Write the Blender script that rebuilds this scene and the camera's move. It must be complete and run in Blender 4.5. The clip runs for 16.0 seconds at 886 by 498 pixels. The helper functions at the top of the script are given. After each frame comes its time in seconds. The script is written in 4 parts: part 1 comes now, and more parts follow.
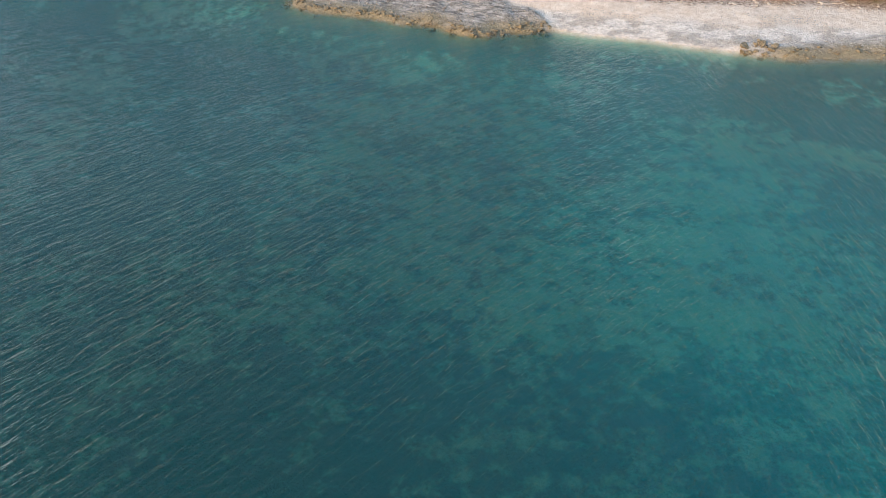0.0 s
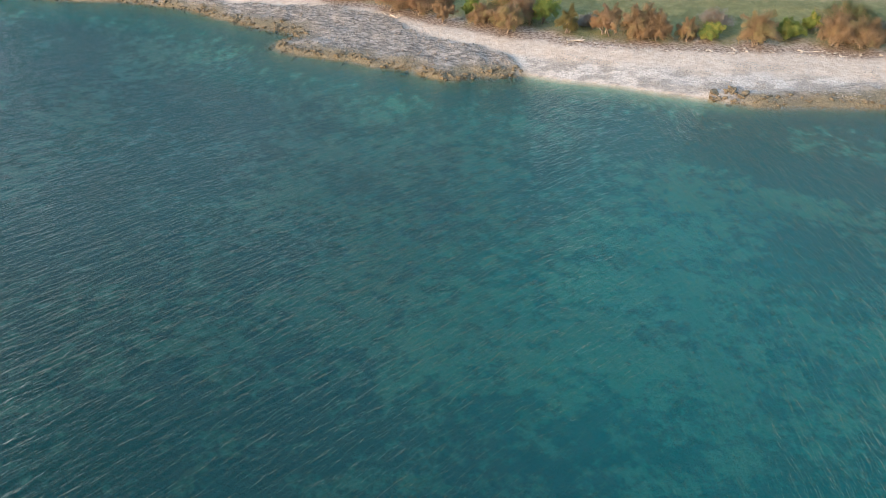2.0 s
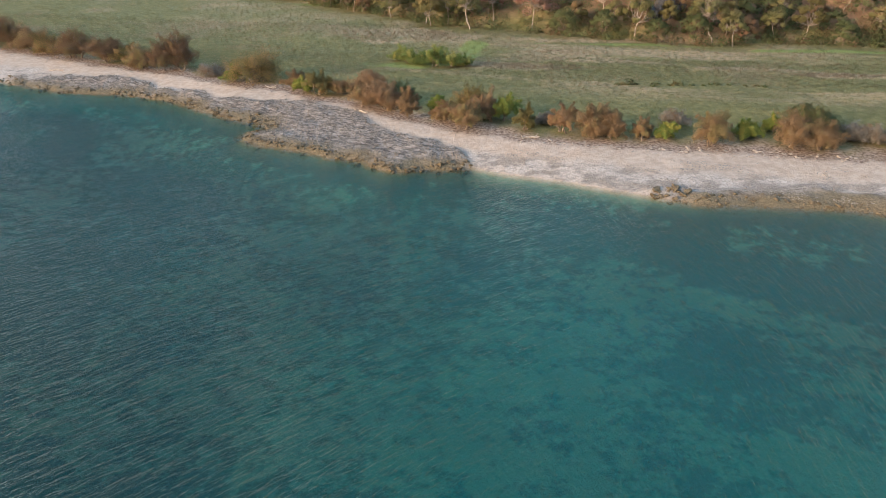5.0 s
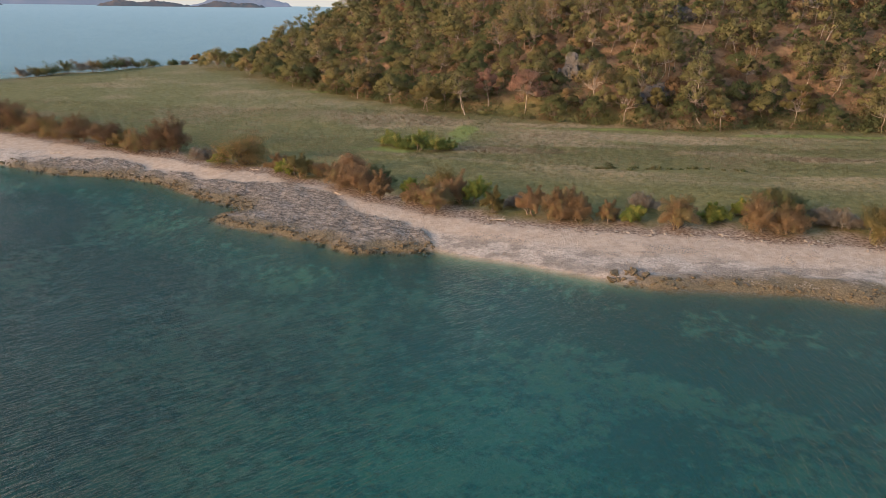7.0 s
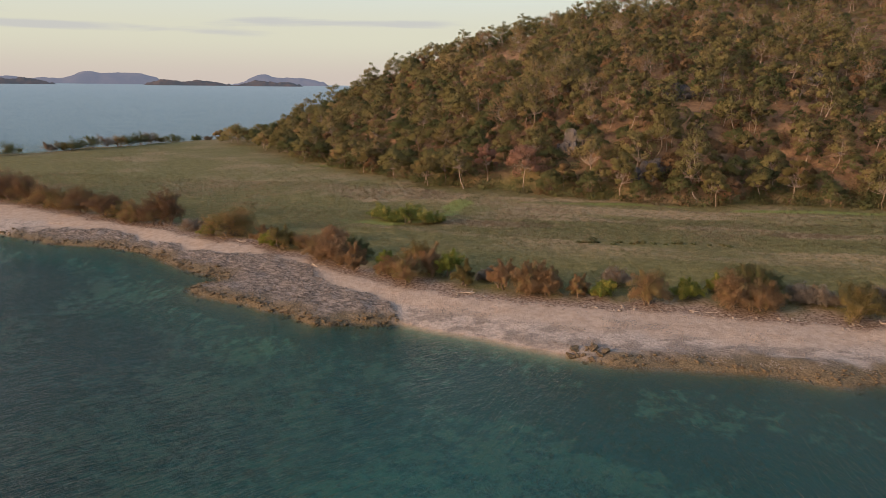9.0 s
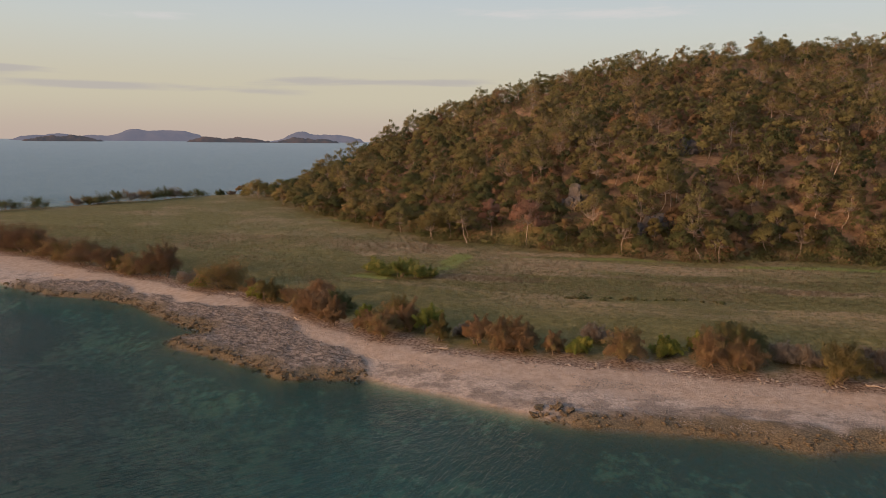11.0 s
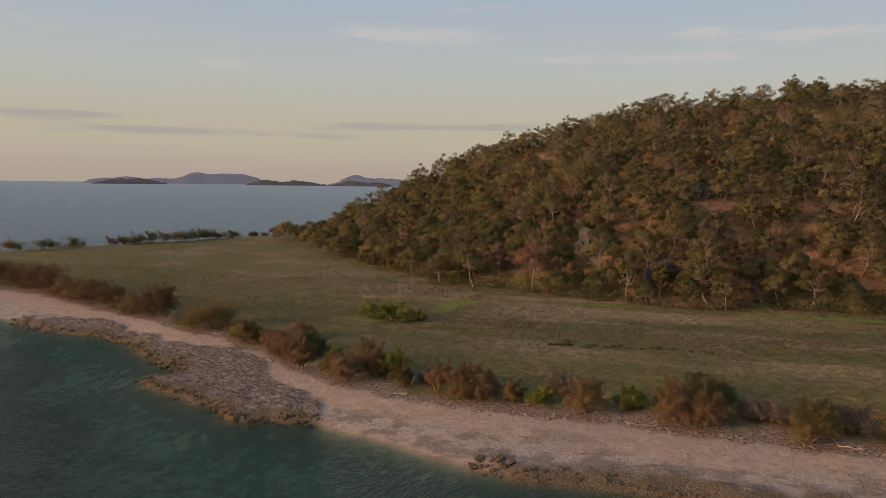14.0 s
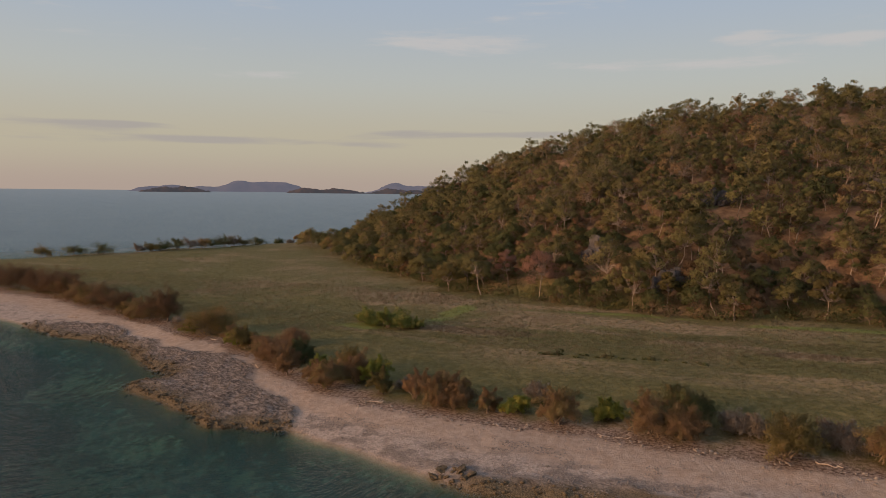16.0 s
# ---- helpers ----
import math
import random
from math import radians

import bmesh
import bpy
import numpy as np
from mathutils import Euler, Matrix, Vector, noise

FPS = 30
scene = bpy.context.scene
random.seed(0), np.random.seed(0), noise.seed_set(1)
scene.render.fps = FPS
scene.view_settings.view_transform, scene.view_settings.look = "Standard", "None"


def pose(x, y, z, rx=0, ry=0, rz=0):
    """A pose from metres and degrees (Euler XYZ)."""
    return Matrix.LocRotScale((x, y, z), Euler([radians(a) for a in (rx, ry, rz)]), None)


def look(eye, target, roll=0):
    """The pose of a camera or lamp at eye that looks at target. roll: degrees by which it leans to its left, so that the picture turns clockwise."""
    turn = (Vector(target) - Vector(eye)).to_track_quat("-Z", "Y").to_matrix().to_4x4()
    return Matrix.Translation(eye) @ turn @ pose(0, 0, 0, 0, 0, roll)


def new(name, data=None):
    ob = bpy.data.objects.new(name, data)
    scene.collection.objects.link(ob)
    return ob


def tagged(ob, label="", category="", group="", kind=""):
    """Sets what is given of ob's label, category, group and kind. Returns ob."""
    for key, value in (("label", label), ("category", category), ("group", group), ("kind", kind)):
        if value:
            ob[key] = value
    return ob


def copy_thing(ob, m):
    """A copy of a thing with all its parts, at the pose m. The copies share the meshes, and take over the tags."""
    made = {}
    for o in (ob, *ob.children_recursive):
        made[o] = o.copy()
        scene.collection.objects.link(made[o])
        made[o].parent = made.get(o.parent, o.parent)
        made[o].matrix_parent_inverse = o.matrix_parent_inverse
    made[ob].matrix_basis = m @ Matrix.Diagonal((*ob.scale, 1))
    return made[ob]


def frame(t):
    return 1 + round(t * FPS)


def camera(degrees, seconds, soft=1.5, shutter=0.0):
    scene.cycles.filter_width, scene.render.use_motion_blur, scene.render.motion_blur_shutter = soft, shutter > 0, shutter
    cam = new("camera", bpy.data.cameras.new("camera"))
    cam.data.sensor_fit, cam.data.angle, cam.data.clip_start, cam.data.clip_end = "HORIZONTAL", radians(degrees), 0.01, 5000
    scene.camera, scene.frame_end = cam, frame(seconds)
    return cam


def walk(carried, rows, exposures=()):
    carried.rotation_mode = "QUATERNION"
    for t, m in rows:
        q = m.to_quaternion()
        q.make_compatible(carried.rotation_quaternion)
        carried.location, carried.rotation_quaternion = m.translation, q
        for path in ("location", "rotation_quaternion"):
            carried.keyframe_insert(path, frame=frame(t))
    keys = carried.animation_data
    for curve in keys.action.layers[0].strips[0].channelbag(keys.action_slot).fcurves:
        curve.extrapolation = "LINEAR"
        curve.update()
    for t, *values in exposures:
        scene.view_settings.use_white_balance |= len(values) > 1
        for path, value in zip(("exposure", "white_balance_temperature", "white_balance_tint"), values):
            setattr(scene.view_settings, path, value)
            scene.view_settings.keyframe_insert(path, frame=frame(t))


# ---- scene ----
cam = camera(63.9, 16.0, 0.6)
METRES, EYE, TILT, LEAN, TURN = 60.0, 20.5, -31.5, -3.0, 0.0
PATH = [
    (0, (-0.037, -1.236, 20.67), (0.01, 0.384, 19.498), 2.0),
    (0.5, (1.543, -1.219, 20.669), (1.561, 0.415, 19.516), 1.9),
    (1, (3.117, -1.206, 20.668), (3.106, 0.445, 19.539), 1.6),
    (1.5, (4.681, -1.194, 20.668), (4.643, 0.472, 19.563), 1.5),
    (2, (6.232, -1.184, 20.67), (6.168, 0.5, 19.593), 1.4),
    (2.5, (7.765, -1.148, 20.671), (7.674, 0.554, 19.624), 1.2),
    (3, (9.264, -1.065, 20.676), (9.148, 0.654, 19.661), 1.2),
    (3.5, (10.702, -0.922, 20.682), (10.561, 0.815, 19.701), 1.2),
    (4, (12.111, -0.752, 20.692), (11.949, 1.005, 19.751), 1.2),
    (6.5, (19.141, 0.264, 20.921), (18.878, 2.117, 20.214), 0.9),
    (7, (20.597, 0.528, 20.935), (20.31, 2.398, 20.286), 0.8),
    (7.5, (22.061, 0.83, 20.943), (21.751, 2.714, 20.345), 0.8),
    (8, (23.516, 1.159, 20.937), (23.183, 3.054, 20.392), 0.8),
    (8.5, (24.932, 1.498, 20.923), (24.576, 3.402, 20.423), 0.7),
    (9, (26.369, 1.868, 20.912), (25.986, 3.778, 20.459), 0.7),
    (11.5, (33.181, 4.039, 20.875), (32.673, 5.954, 20.599), 0.6),
    (12, (34.529, 4.54, 20.881), (33.997, 6.452, 20.629), 0.7),
    (12.5, (35.853, 5.102, 20.878), (35.296, 7.009, 20.646), 0.7),
    (13, (37.193, 5.681, 20.874), (36.613, 7.583, 20.662), 0.7),
    (13.5, (38.518, 6.249, 20.862), (37.912, 8.145, 20.665), 0.7),
    (14, (39.821, 6.859, 20.868), (39.189, 8.747, 20.683), 0.7),
    (14.5, (41.105, 7.477, 20.871), (40.447, 9.358, 20.696), 0.6),
    (15, (42.41, 8.118, 20.871), (41.725, 9.989, 20.702), 0.7),
    (15.5, (43.688, 8.754, 20.86), (42.978, 10.616, 20.694), 0.6),
    (16, (45.001, 9.392, 20.839), (44.264, 11.244, 20.674), 0.6),
]
EXPOSURES = [(0.0, 1.50, 4600, -13), (4.0, 1.29, 4680, -12), (7.0, 0.67, 5300, -4), (9.0, 0.27, 5800, 4), (12.0, -0.22, 6250, 10), (16.0, -0.38, 6250, 10)]
walk(cam, [(t, look(eye, target, roll)) for t, eye, target, roll in PATH], EXPOSURES)

# ---- light ----
SUN_AZIMUTH, SUN_HEIGHT = 227.0, 13.0     # degrees clockwise from +y, degrees above the horizon
SKY_LOW, SKY_CREAM, SKY_MID, SKY_HIGH, SKY_TOP = (6.3, 4.9, 4.0), (6.9, 6.0, 4.4), (6.8, 6.7, 5.9), (5.5, 6.2, 7.1), (3.2, 4.3, 6.0)
SKY_STREAK, SKY_WISP, SKY_GLOW = (4.7, 4.2, 4.1), (7.2, 6.7, 6.3), (11.0, 5.0, 2.0)
world = bpy.data.worlds.new("sky")
scene.world = world
world.use_nodes = True
wn, wl = world.node_tree.nodes, world.node_tree.links
wn.clear()


def wnode(kind, **values):
    n = wn.new(kind)
    for k, v in values.items():
        n.inputs[k].default_value = v
    return n


sky = wn.new("ShaderNodeTexSky")
sky.sky_type = "NISHITA"
sky.sun_disc = False
sky.sun_elevation = radians(SUN_HEIGHT)
sky.sun_rotation = radians(SUN_AZIMUTH)
sky.air_density, sky.dust_density, sky.ozone_density = 1.0, 2.0, 1.0
coord = wn.new("ShaderNodeTexCoord")
# the evening sky over the sea: cream at the horizon, grey-blue overhead, with lavender streaks low down and a few thin white wisps
sep = wn.new("ShaderNodeSeparateXYZ")
wl.new(coord.outputs["Generated"], sep.inputs[0])


def wmath(op, a, b=0.0):
    n = wn.new("ShaderNodeMath")
    n.operation = op
    for i, v in enumerate((a, b)):
        if isinstance(v, (int, float)):
            n.inputs[i].default_value = v
        else:
            wl.new(v, n.inputs[i])
    return n.outputs[0]


def wmix(f, a, b):
    n = wn.new("ShaderNodeMix")
    n.data_type = "RGBA"
    for socket, v in ((n.inputs[0], f), (n.inputs[6], a), (n.inputs[7], b)):
        if isinstance(v, (int, float)):
            socket.default_value = v
        elif isinstance(v, tuple):
            socket.default_value = (*v, 1.0)
        else:
            wl.new(v, socket)
    return n.outputs[2]


def wramp(value, lo, hi):
    n = wn.new("ShaderNodeMapRange")
    n.interpolation_type = "SMOOTHSTEP"
    wl.new(value, n.inputs[0])
    n.inputs[1].default_value, n.inputs[2].default_value = lo, hi
    return n.outputs[0]


def wnoise(sx, sy, shift, detail, rough):
    v = wn.new("ShaderNodeCombineXYZ")
    wl.new(wmath("ADD", wmath("MULTIPLY", bearing, sx), shift), v.inputs[0])
    wl.new(wmath("MULTIPLY", height, sy), v.inputs[1])
    n = wnode("ShaderNodeTexNoise", Scale=1.0, Detail=detail, Roughness=rough, Distortion=0.25)
    wl.new(v.outputs[0], n.inputs["Vector"])
    return n.outputs["Fac"]


height = wmath("ARCSINE", sep.outputs[2])
bearing = wmath("ARCTAN2", sep.outputs[0], sep.outputs[1])
air = wmix(wramp(height, 0.0, 0.06), SKY_LOW, SKY_CREAM)
air = wmix(wramp(height, 0.06, 0.16), air, SKY_MID)
air = wmix(wramp(height, 0.12, 0.27), air, SKY_HIGH)
air = wmix(wramp(height, 0.34, 1.3), air, SKY_TOP)
air = wmix(0.88, sky.outputs[0], air)
# the sunset glow behind the camera
toward = wn.new("ShaderNodeVectorMath")
toward.operation = "DOT_PRODUCT"
wl.new(coord.outputs["Generated"], toward.inputs[0])
toward.inputs[1].default_value = (math.sin(radians(SUN_AZIMUTH)), math.cos(radians(SUN_AZIMUTH)), 0.12)
air = wmix(wmath("POWER", wmath("MAXIMUM", toward.outputs["Value"], 0.0), 3.0), air, SKY_GLOW)
def near_sky(places):
    """Where in the sky clouds gather: bearing, height, width and depth of each, in radians."""
    total = 0.0
    for b, h, wb, wh in places:
        q = wmath("ADD", wmath("POWER", wmath("DIVIDE", wmath("SUBTRACT", bearing, b), wb), 2.0), wmath("POWER", wmath("DIVIDE", wmath("SUBTRACT", height, h), wh), 2.0))
        total = wmath("ADD", total, wmath("POWER", 2.718, wmath("MULTIPLY", q, -1.0)))
    return total


low_bank = near_sky([(-0.40, 0.077, 0.20, 0.008), (-0.80, 0.080, 0.09, 0.005), (-0.66, 0.062, 0.22, 0.007)])
high_bank = near_sky([(-0.637, 0.151, 0.06, 0.008), (-0.35, 0.198, 0.10, 0.014), (-0.04, 0.168, 0.13, 0.010), (0.016, 0.195, 0.05, 0.011), (0.165, 0.188, 0.10, 0.008), (-0.15, 0.27, 0.12, 0.02)])
streak = wmath("MULTIPLY", wramp(wmath("ADD", wnoise(3.2, 42.0, 4.3, 5.0, 0.55), wmath("MULTIPLY", low_bank, 0.34)), 0.62, 0.82), wmath("MULTIPLY", wramp(height, 0.02, 0.05), wmath("SUBTRACT", 1.0, wramp(height, 0.085, 0.13))))
air = wmix(wmath("MULTIPLY", streak, 0.6), air, SKY_STREAK)
wisp = wmath("MULTIPLY", wramp(wmath("ADD", wnoise(5.5, 34.0, 1.9, 7.0, 0.62), wmath("MULTIPLY", high_bank, 0.26)), 0.575, 0.80), wmath("MULTIPLY", wramp(height, 0.11, 0.15), wmath("SUBTRACT", 1.0, wramp(height, 0.32, 0.6))))
air = wmix(wmath("MULTIPLY", wisp, 0.75), air, SKY_WISP)
back = wnode("ShaderNodeBackground", Strength=0.1)
wl.new(air, back.inputs[0])
wl.new(back.outputs[0], wn.new("ShaderNodeOutputWorld").inputs[0])

sun_data = bpy.data.lights.new("sun", "SUN")
sun_data.energy, sun_data.angle, sun_data.color = 4.5, radians(16.0), (1.0, 0.60, 0.34)
sun = new("sun", sun_data)
a, e = radians(SUN_AZIMUTH), radians(SUN_HEIGHT)
SUN_FROM = Vector((math.sin(a) * math.cos(e), math.cos(a) * math.cos(e), math.sin(e)))
sun.matrix_world = look(SUN_FROM * 200, (0, 0, 0))


# ---- noise and shape of the land ----
def hash01(ix, iy, seed):
    h = (ix.astype(np.int64) * 374761393 + iy.astype(np.int64) * 668265263 + seed * 974634221) & 0xFFFFFFFF
    h = ((h ^ (h >> 13)) * 1274126177) & 0xFFFFFFFF
    h = ((h ^ (h >> 16)) * 2246822519) & 0xFFFFFFFF
    return ((h ^ (h >> 15)) & 0xFFFFFF) / float(0xFFFFFF)


def value_noise(x, y, seed):
    ix, iy = np.floor(x), np.floor(y)
    fx, fy = x - ix, y - iy
    fx, fy = fx * fx * (3 - 2 * fx), fy * fy * (3 - 2 * fy)
    p, q = hash01(ix, iy, seed), hash01(ix + 1, iy, seed)
    r, s = hash01(ix, iy + 1, seed), hash01(ix + 1, iy + 1, seed)
    return (p * (1 - fx) + q * fx) * (1 - fy) + (r * (1 - fx) + s * fx) * fy


def fbm(x, y, size, seed, octaves=4):
    """Noise from -1 to 1 with blobs of about that many metres."""
    x, y = np.asarray(x, float), np.asarray(y, float)
    total, amp, weight = np.zeros_like(x), 1.0, 0.0
    for o in range(octaves):
        k = 2.03 ** o / size
        total += amp * (value_noise(x * k + 13.7 * o, y * k - 7.1 * o, seed + o) * 2 - 1)
        weight += amp
        amp *= 0.52
    return total / weight * 1.6


def smooth(points, closed, steps=6):
    """A rounded line through a few corners."""
    p = np.array(points, float)
    n = len(p)
    out = []
    for i in range(n if closed else n - 1):
        a, b, c, d = [p[j % n] if closed else p[min(max(j, 0), n - 1)] for j in (i - 1, i, i + 1, i + 2)]
        for k in range(steps):
            t = k / steps
            out.append(0.5 * (2 * b + (c - a) * t + (2 * a - 5 * b + 4 * c - d) * t * t + (3 * b - a - 3 * c + d) * t ** 3))
    if not closed:
        out.append(p[-1])
    return np.array(out)


def line_distance(x, y, line, closed):
    best = np.full(x.shape, 1e9)
    ends = np.roll(line, -1, axis=0) if closed else line[1:]
    for (ax, ay), (bx, by) in zip(line, ends):
        dx, dy = bx - ax, by - ay
        t = np.clip(((x - ax) * dx + (y - ay) * dy) / (dx * dx + dy * dy + 1e-9), 0, 1)
        best = np.minimum(best, (x - ax - t * dx) ** 2 + (y - ay - t * dy) ** 2)
    return np.sqrt(best)


def inside(x, y, line):
    hit = np.zeros(x.shape, bool)
    for (ax, ay), (bx, by) in zip(line, np.roll(line, -1, axis=0)):
        cross = (ay > y) != (by > y)
        hit ^= cross & (x < (bx - ax) * (y - ay) / (by - ay + 1e-12) + ax)
    return hit


def signed(x, y, line):
    return line_distance(x, y, line, True) * np.where(inside(x, y, line), 1, -1)


NEAR_SHORE = [(-152, 120), (-128, 104), (-100, 95), (-78, 90), (-61, 86), (-53, 84.3), (-42, 80.2), (-33, 80), (-24, 76.6), (-16.1, 71.9), (-11.6, 69.2),
              (-13.2, 66.2), (-10.4, 64), (-4.4, 62), (1, 59.8), (4, 58.1), (9.8, 59.9), (14, 59), (18.7, 58), (23, 56.6), (27.6, 55.2), (32, 54.6), (37.8, 55.2),
              (42, 54.9), (45.4, 54.4), (49, 55.8), (56, 56.5), (80, 57), (130, 64)]
FAR_SHORE = [(240, 100), (330, 220), (310, 380), (180, 470), (30, 440), (-45, 350), (-82, 285), (-100, 245), (-113, 216), (-120, 200), (-128, 181), (-135, 165),
             (-143, 148), (-152, 132)]
HILL_FOOT = [(-80, 238), (-62, 206), (-40, 174), (-28, 163), (-10, 146), (0, 136), (9, 132), (18, 129), (27, 125), (34, 122), (44, 121), (52, 123), (60, 125), (68, 122), (92, 121),
             (140, 112), (205, 135), (260, 240), (230, 360), (100, 420), (20, 395), (-42, 330), (-66, 275)]
SHORE = np.vstack([smooth(NEAR_SHORE, False), smooth(FAR_SHORE, False)])
FOOT = smooth(HILL_FOOT, True, 4)
VEG_X, VEG_Y = zip((-160, 128), (-130, 112), (-100, 104), (-75, 99), (-59, 96), (-45, 91), (-34.5, 87.4), (-20, 82.5), (-12, 79.5), (-5.2, 75.2), (3, 70), (8.8, 67.1), (14.5, 65.7), (21.9, 64.4),
                   (31.8, 64.5), (40.2, 64.7), (48.2, 64.2), (56, 64.2), (80, 67), (130, 76), (240, 110))
ROCK_X, ROCK_Y = zip((-52, 86), (-37, 85), (-24.7, 80.6), (-17.7, 79.2), (-6.8, 75.2), (3.6, 67.1), (11, 61.2))


def step(v, lo, hi):
    t = np.clip((v - lo) / (hi - lo), 0, 1)
    return t * t * (3 - 2 * t)


def land(x, y):
    """Heights, and the masks that say what covers the ground."""
    x, y = np.asarray(x, float), np.asarray(y, float)
    wob = 0.5 * fbm(x, y, 3.0, 5, 3)
    dw = signed(x, y, SHORE)
    rock_zone = step(x, -54, -49) * (1 - step(x, 9.5, 12))
    rough_edge = np.maximum(rock_zone, step(x, 25, 28))
    dw = dw - 0.35 + wob * (0.25 + 0.75 * rough_edge) * (np.abs(dw) < 12)
    dv = y - np.interp(x, VEG_X, VEG_Y) + 0.9 * fbm(x, y, 5.0, 9, 3)
    f = np.clip(dw, 0, None) / np.clip(dw + np.clip(-dv, 0, None), 0.01, None)
    field = np.clip(1.9 + 0.016 * x, 1.3, 3.2) + 0.25 * fbm(x, y, 22.0, 21, 3) + 0.05 * fbm(x, y, 2.0, 23, 2)
    near = 1.3 * f ** 0.85
    shelf = rock_zone * (1 - step(y - np.interp(x, ROCK_X, ROCK_Y) + 1.6 * fbm(x, y, 4.0, 31, 3), -0.8, 0.8))
    fringe = step(x, 24, 30) * (1 - step(dw + 0.9 * fbm(x, y, 3.0, 33, 3) - 0.6 * step(x, 28, 40), 1.4, 2.6))
    slabs = (dv < 0) * (1 - shelf) * step(fbm(x * 0.55, y, 0.9, 35, 4) - 1.1 * np.abs(f - 0.38), -0.16, 0.26) * step(x, 8, 14)
    rock = np.clip(np.maximum(shelf, fringe), 0, 1) * (dw > -3)
    rocky = rock * (0.14 * step(dw, -0.5, 1.2) + 0.15 * fbm(x, y, 1.3, 41, 4) + 0.08 * np.abs(fbm(x, y, 3.5, 43, 2)))
    inner = 1.3 + step(dv, 0, 14) * (field - 1.3)
    z = np.where(dv < 0, near, inner)
    z = np.minimum(z, 0.22 * np.clip(dw, 0, None) + 0.02) + rocky * (dw > -0.8) + slabs * 0.02
    deep = np.clip(-dw, 0, None)
    shoal = -1.7 * (1 - np.exp(-deep / 3.5)) - (0.06 + 0.12 * (1 - step(x, 4, 26))) * deep
    shoal = np.maximum(shoal, -2.7 - 0.8 * step(-x, -22, 8) * step(deep, 2, 10) - 0.004 * deep) + 0.30 * fbm(x, y, 7.0, 51, 4) * step(deep, 1, 8)
    shoal = np.minimum(shoal, -0.01 * deep)
    z = np.where(dw > 0, z, shoal + rocky * (dw > -0.8))
    dh = signed(x, y, FOOT)
    rise = np.clip(dh, 0, None)
    z = z + 60 * (1 - np.exp(-rise / 102)) + 2.6 * np.exp(-((x + 2) / 45) ** 2 - ((y - 240) / 50) ** 2) * step(rise, 10, 40) + step(rise, 2, 30) * (1.6 * fbm(x, y, 30.0, 61, 3) + 0.5 * fbm(x, y, 7.0, 63, 3))
    grass = step(dv + 1.5 * fbm(x, y, 2.5, 71, 3), 1.8, 5.4) * (dw > 0)
    litter = step(dv + 0.7 * fbm(x, y, 1.5, 75, 3), -0.25, 0.5) * (dw > 0)
    coral = (dv < 0) * (dw > 0) * (1 - step(f + 0.12 * fbm(x, y, 3.0, 77, 3), 0.42, 0.66))
    forest = step(dh + 2.5 * fbm(x, y, 8.0, 73, 2), 1.0, 6.0)
    return z, dict(rock=rock, slab=slabs, grass=grass, forest=forest, dw=dw, dv=dv, dh=dh, f=f, litter=litter, coral=coral)


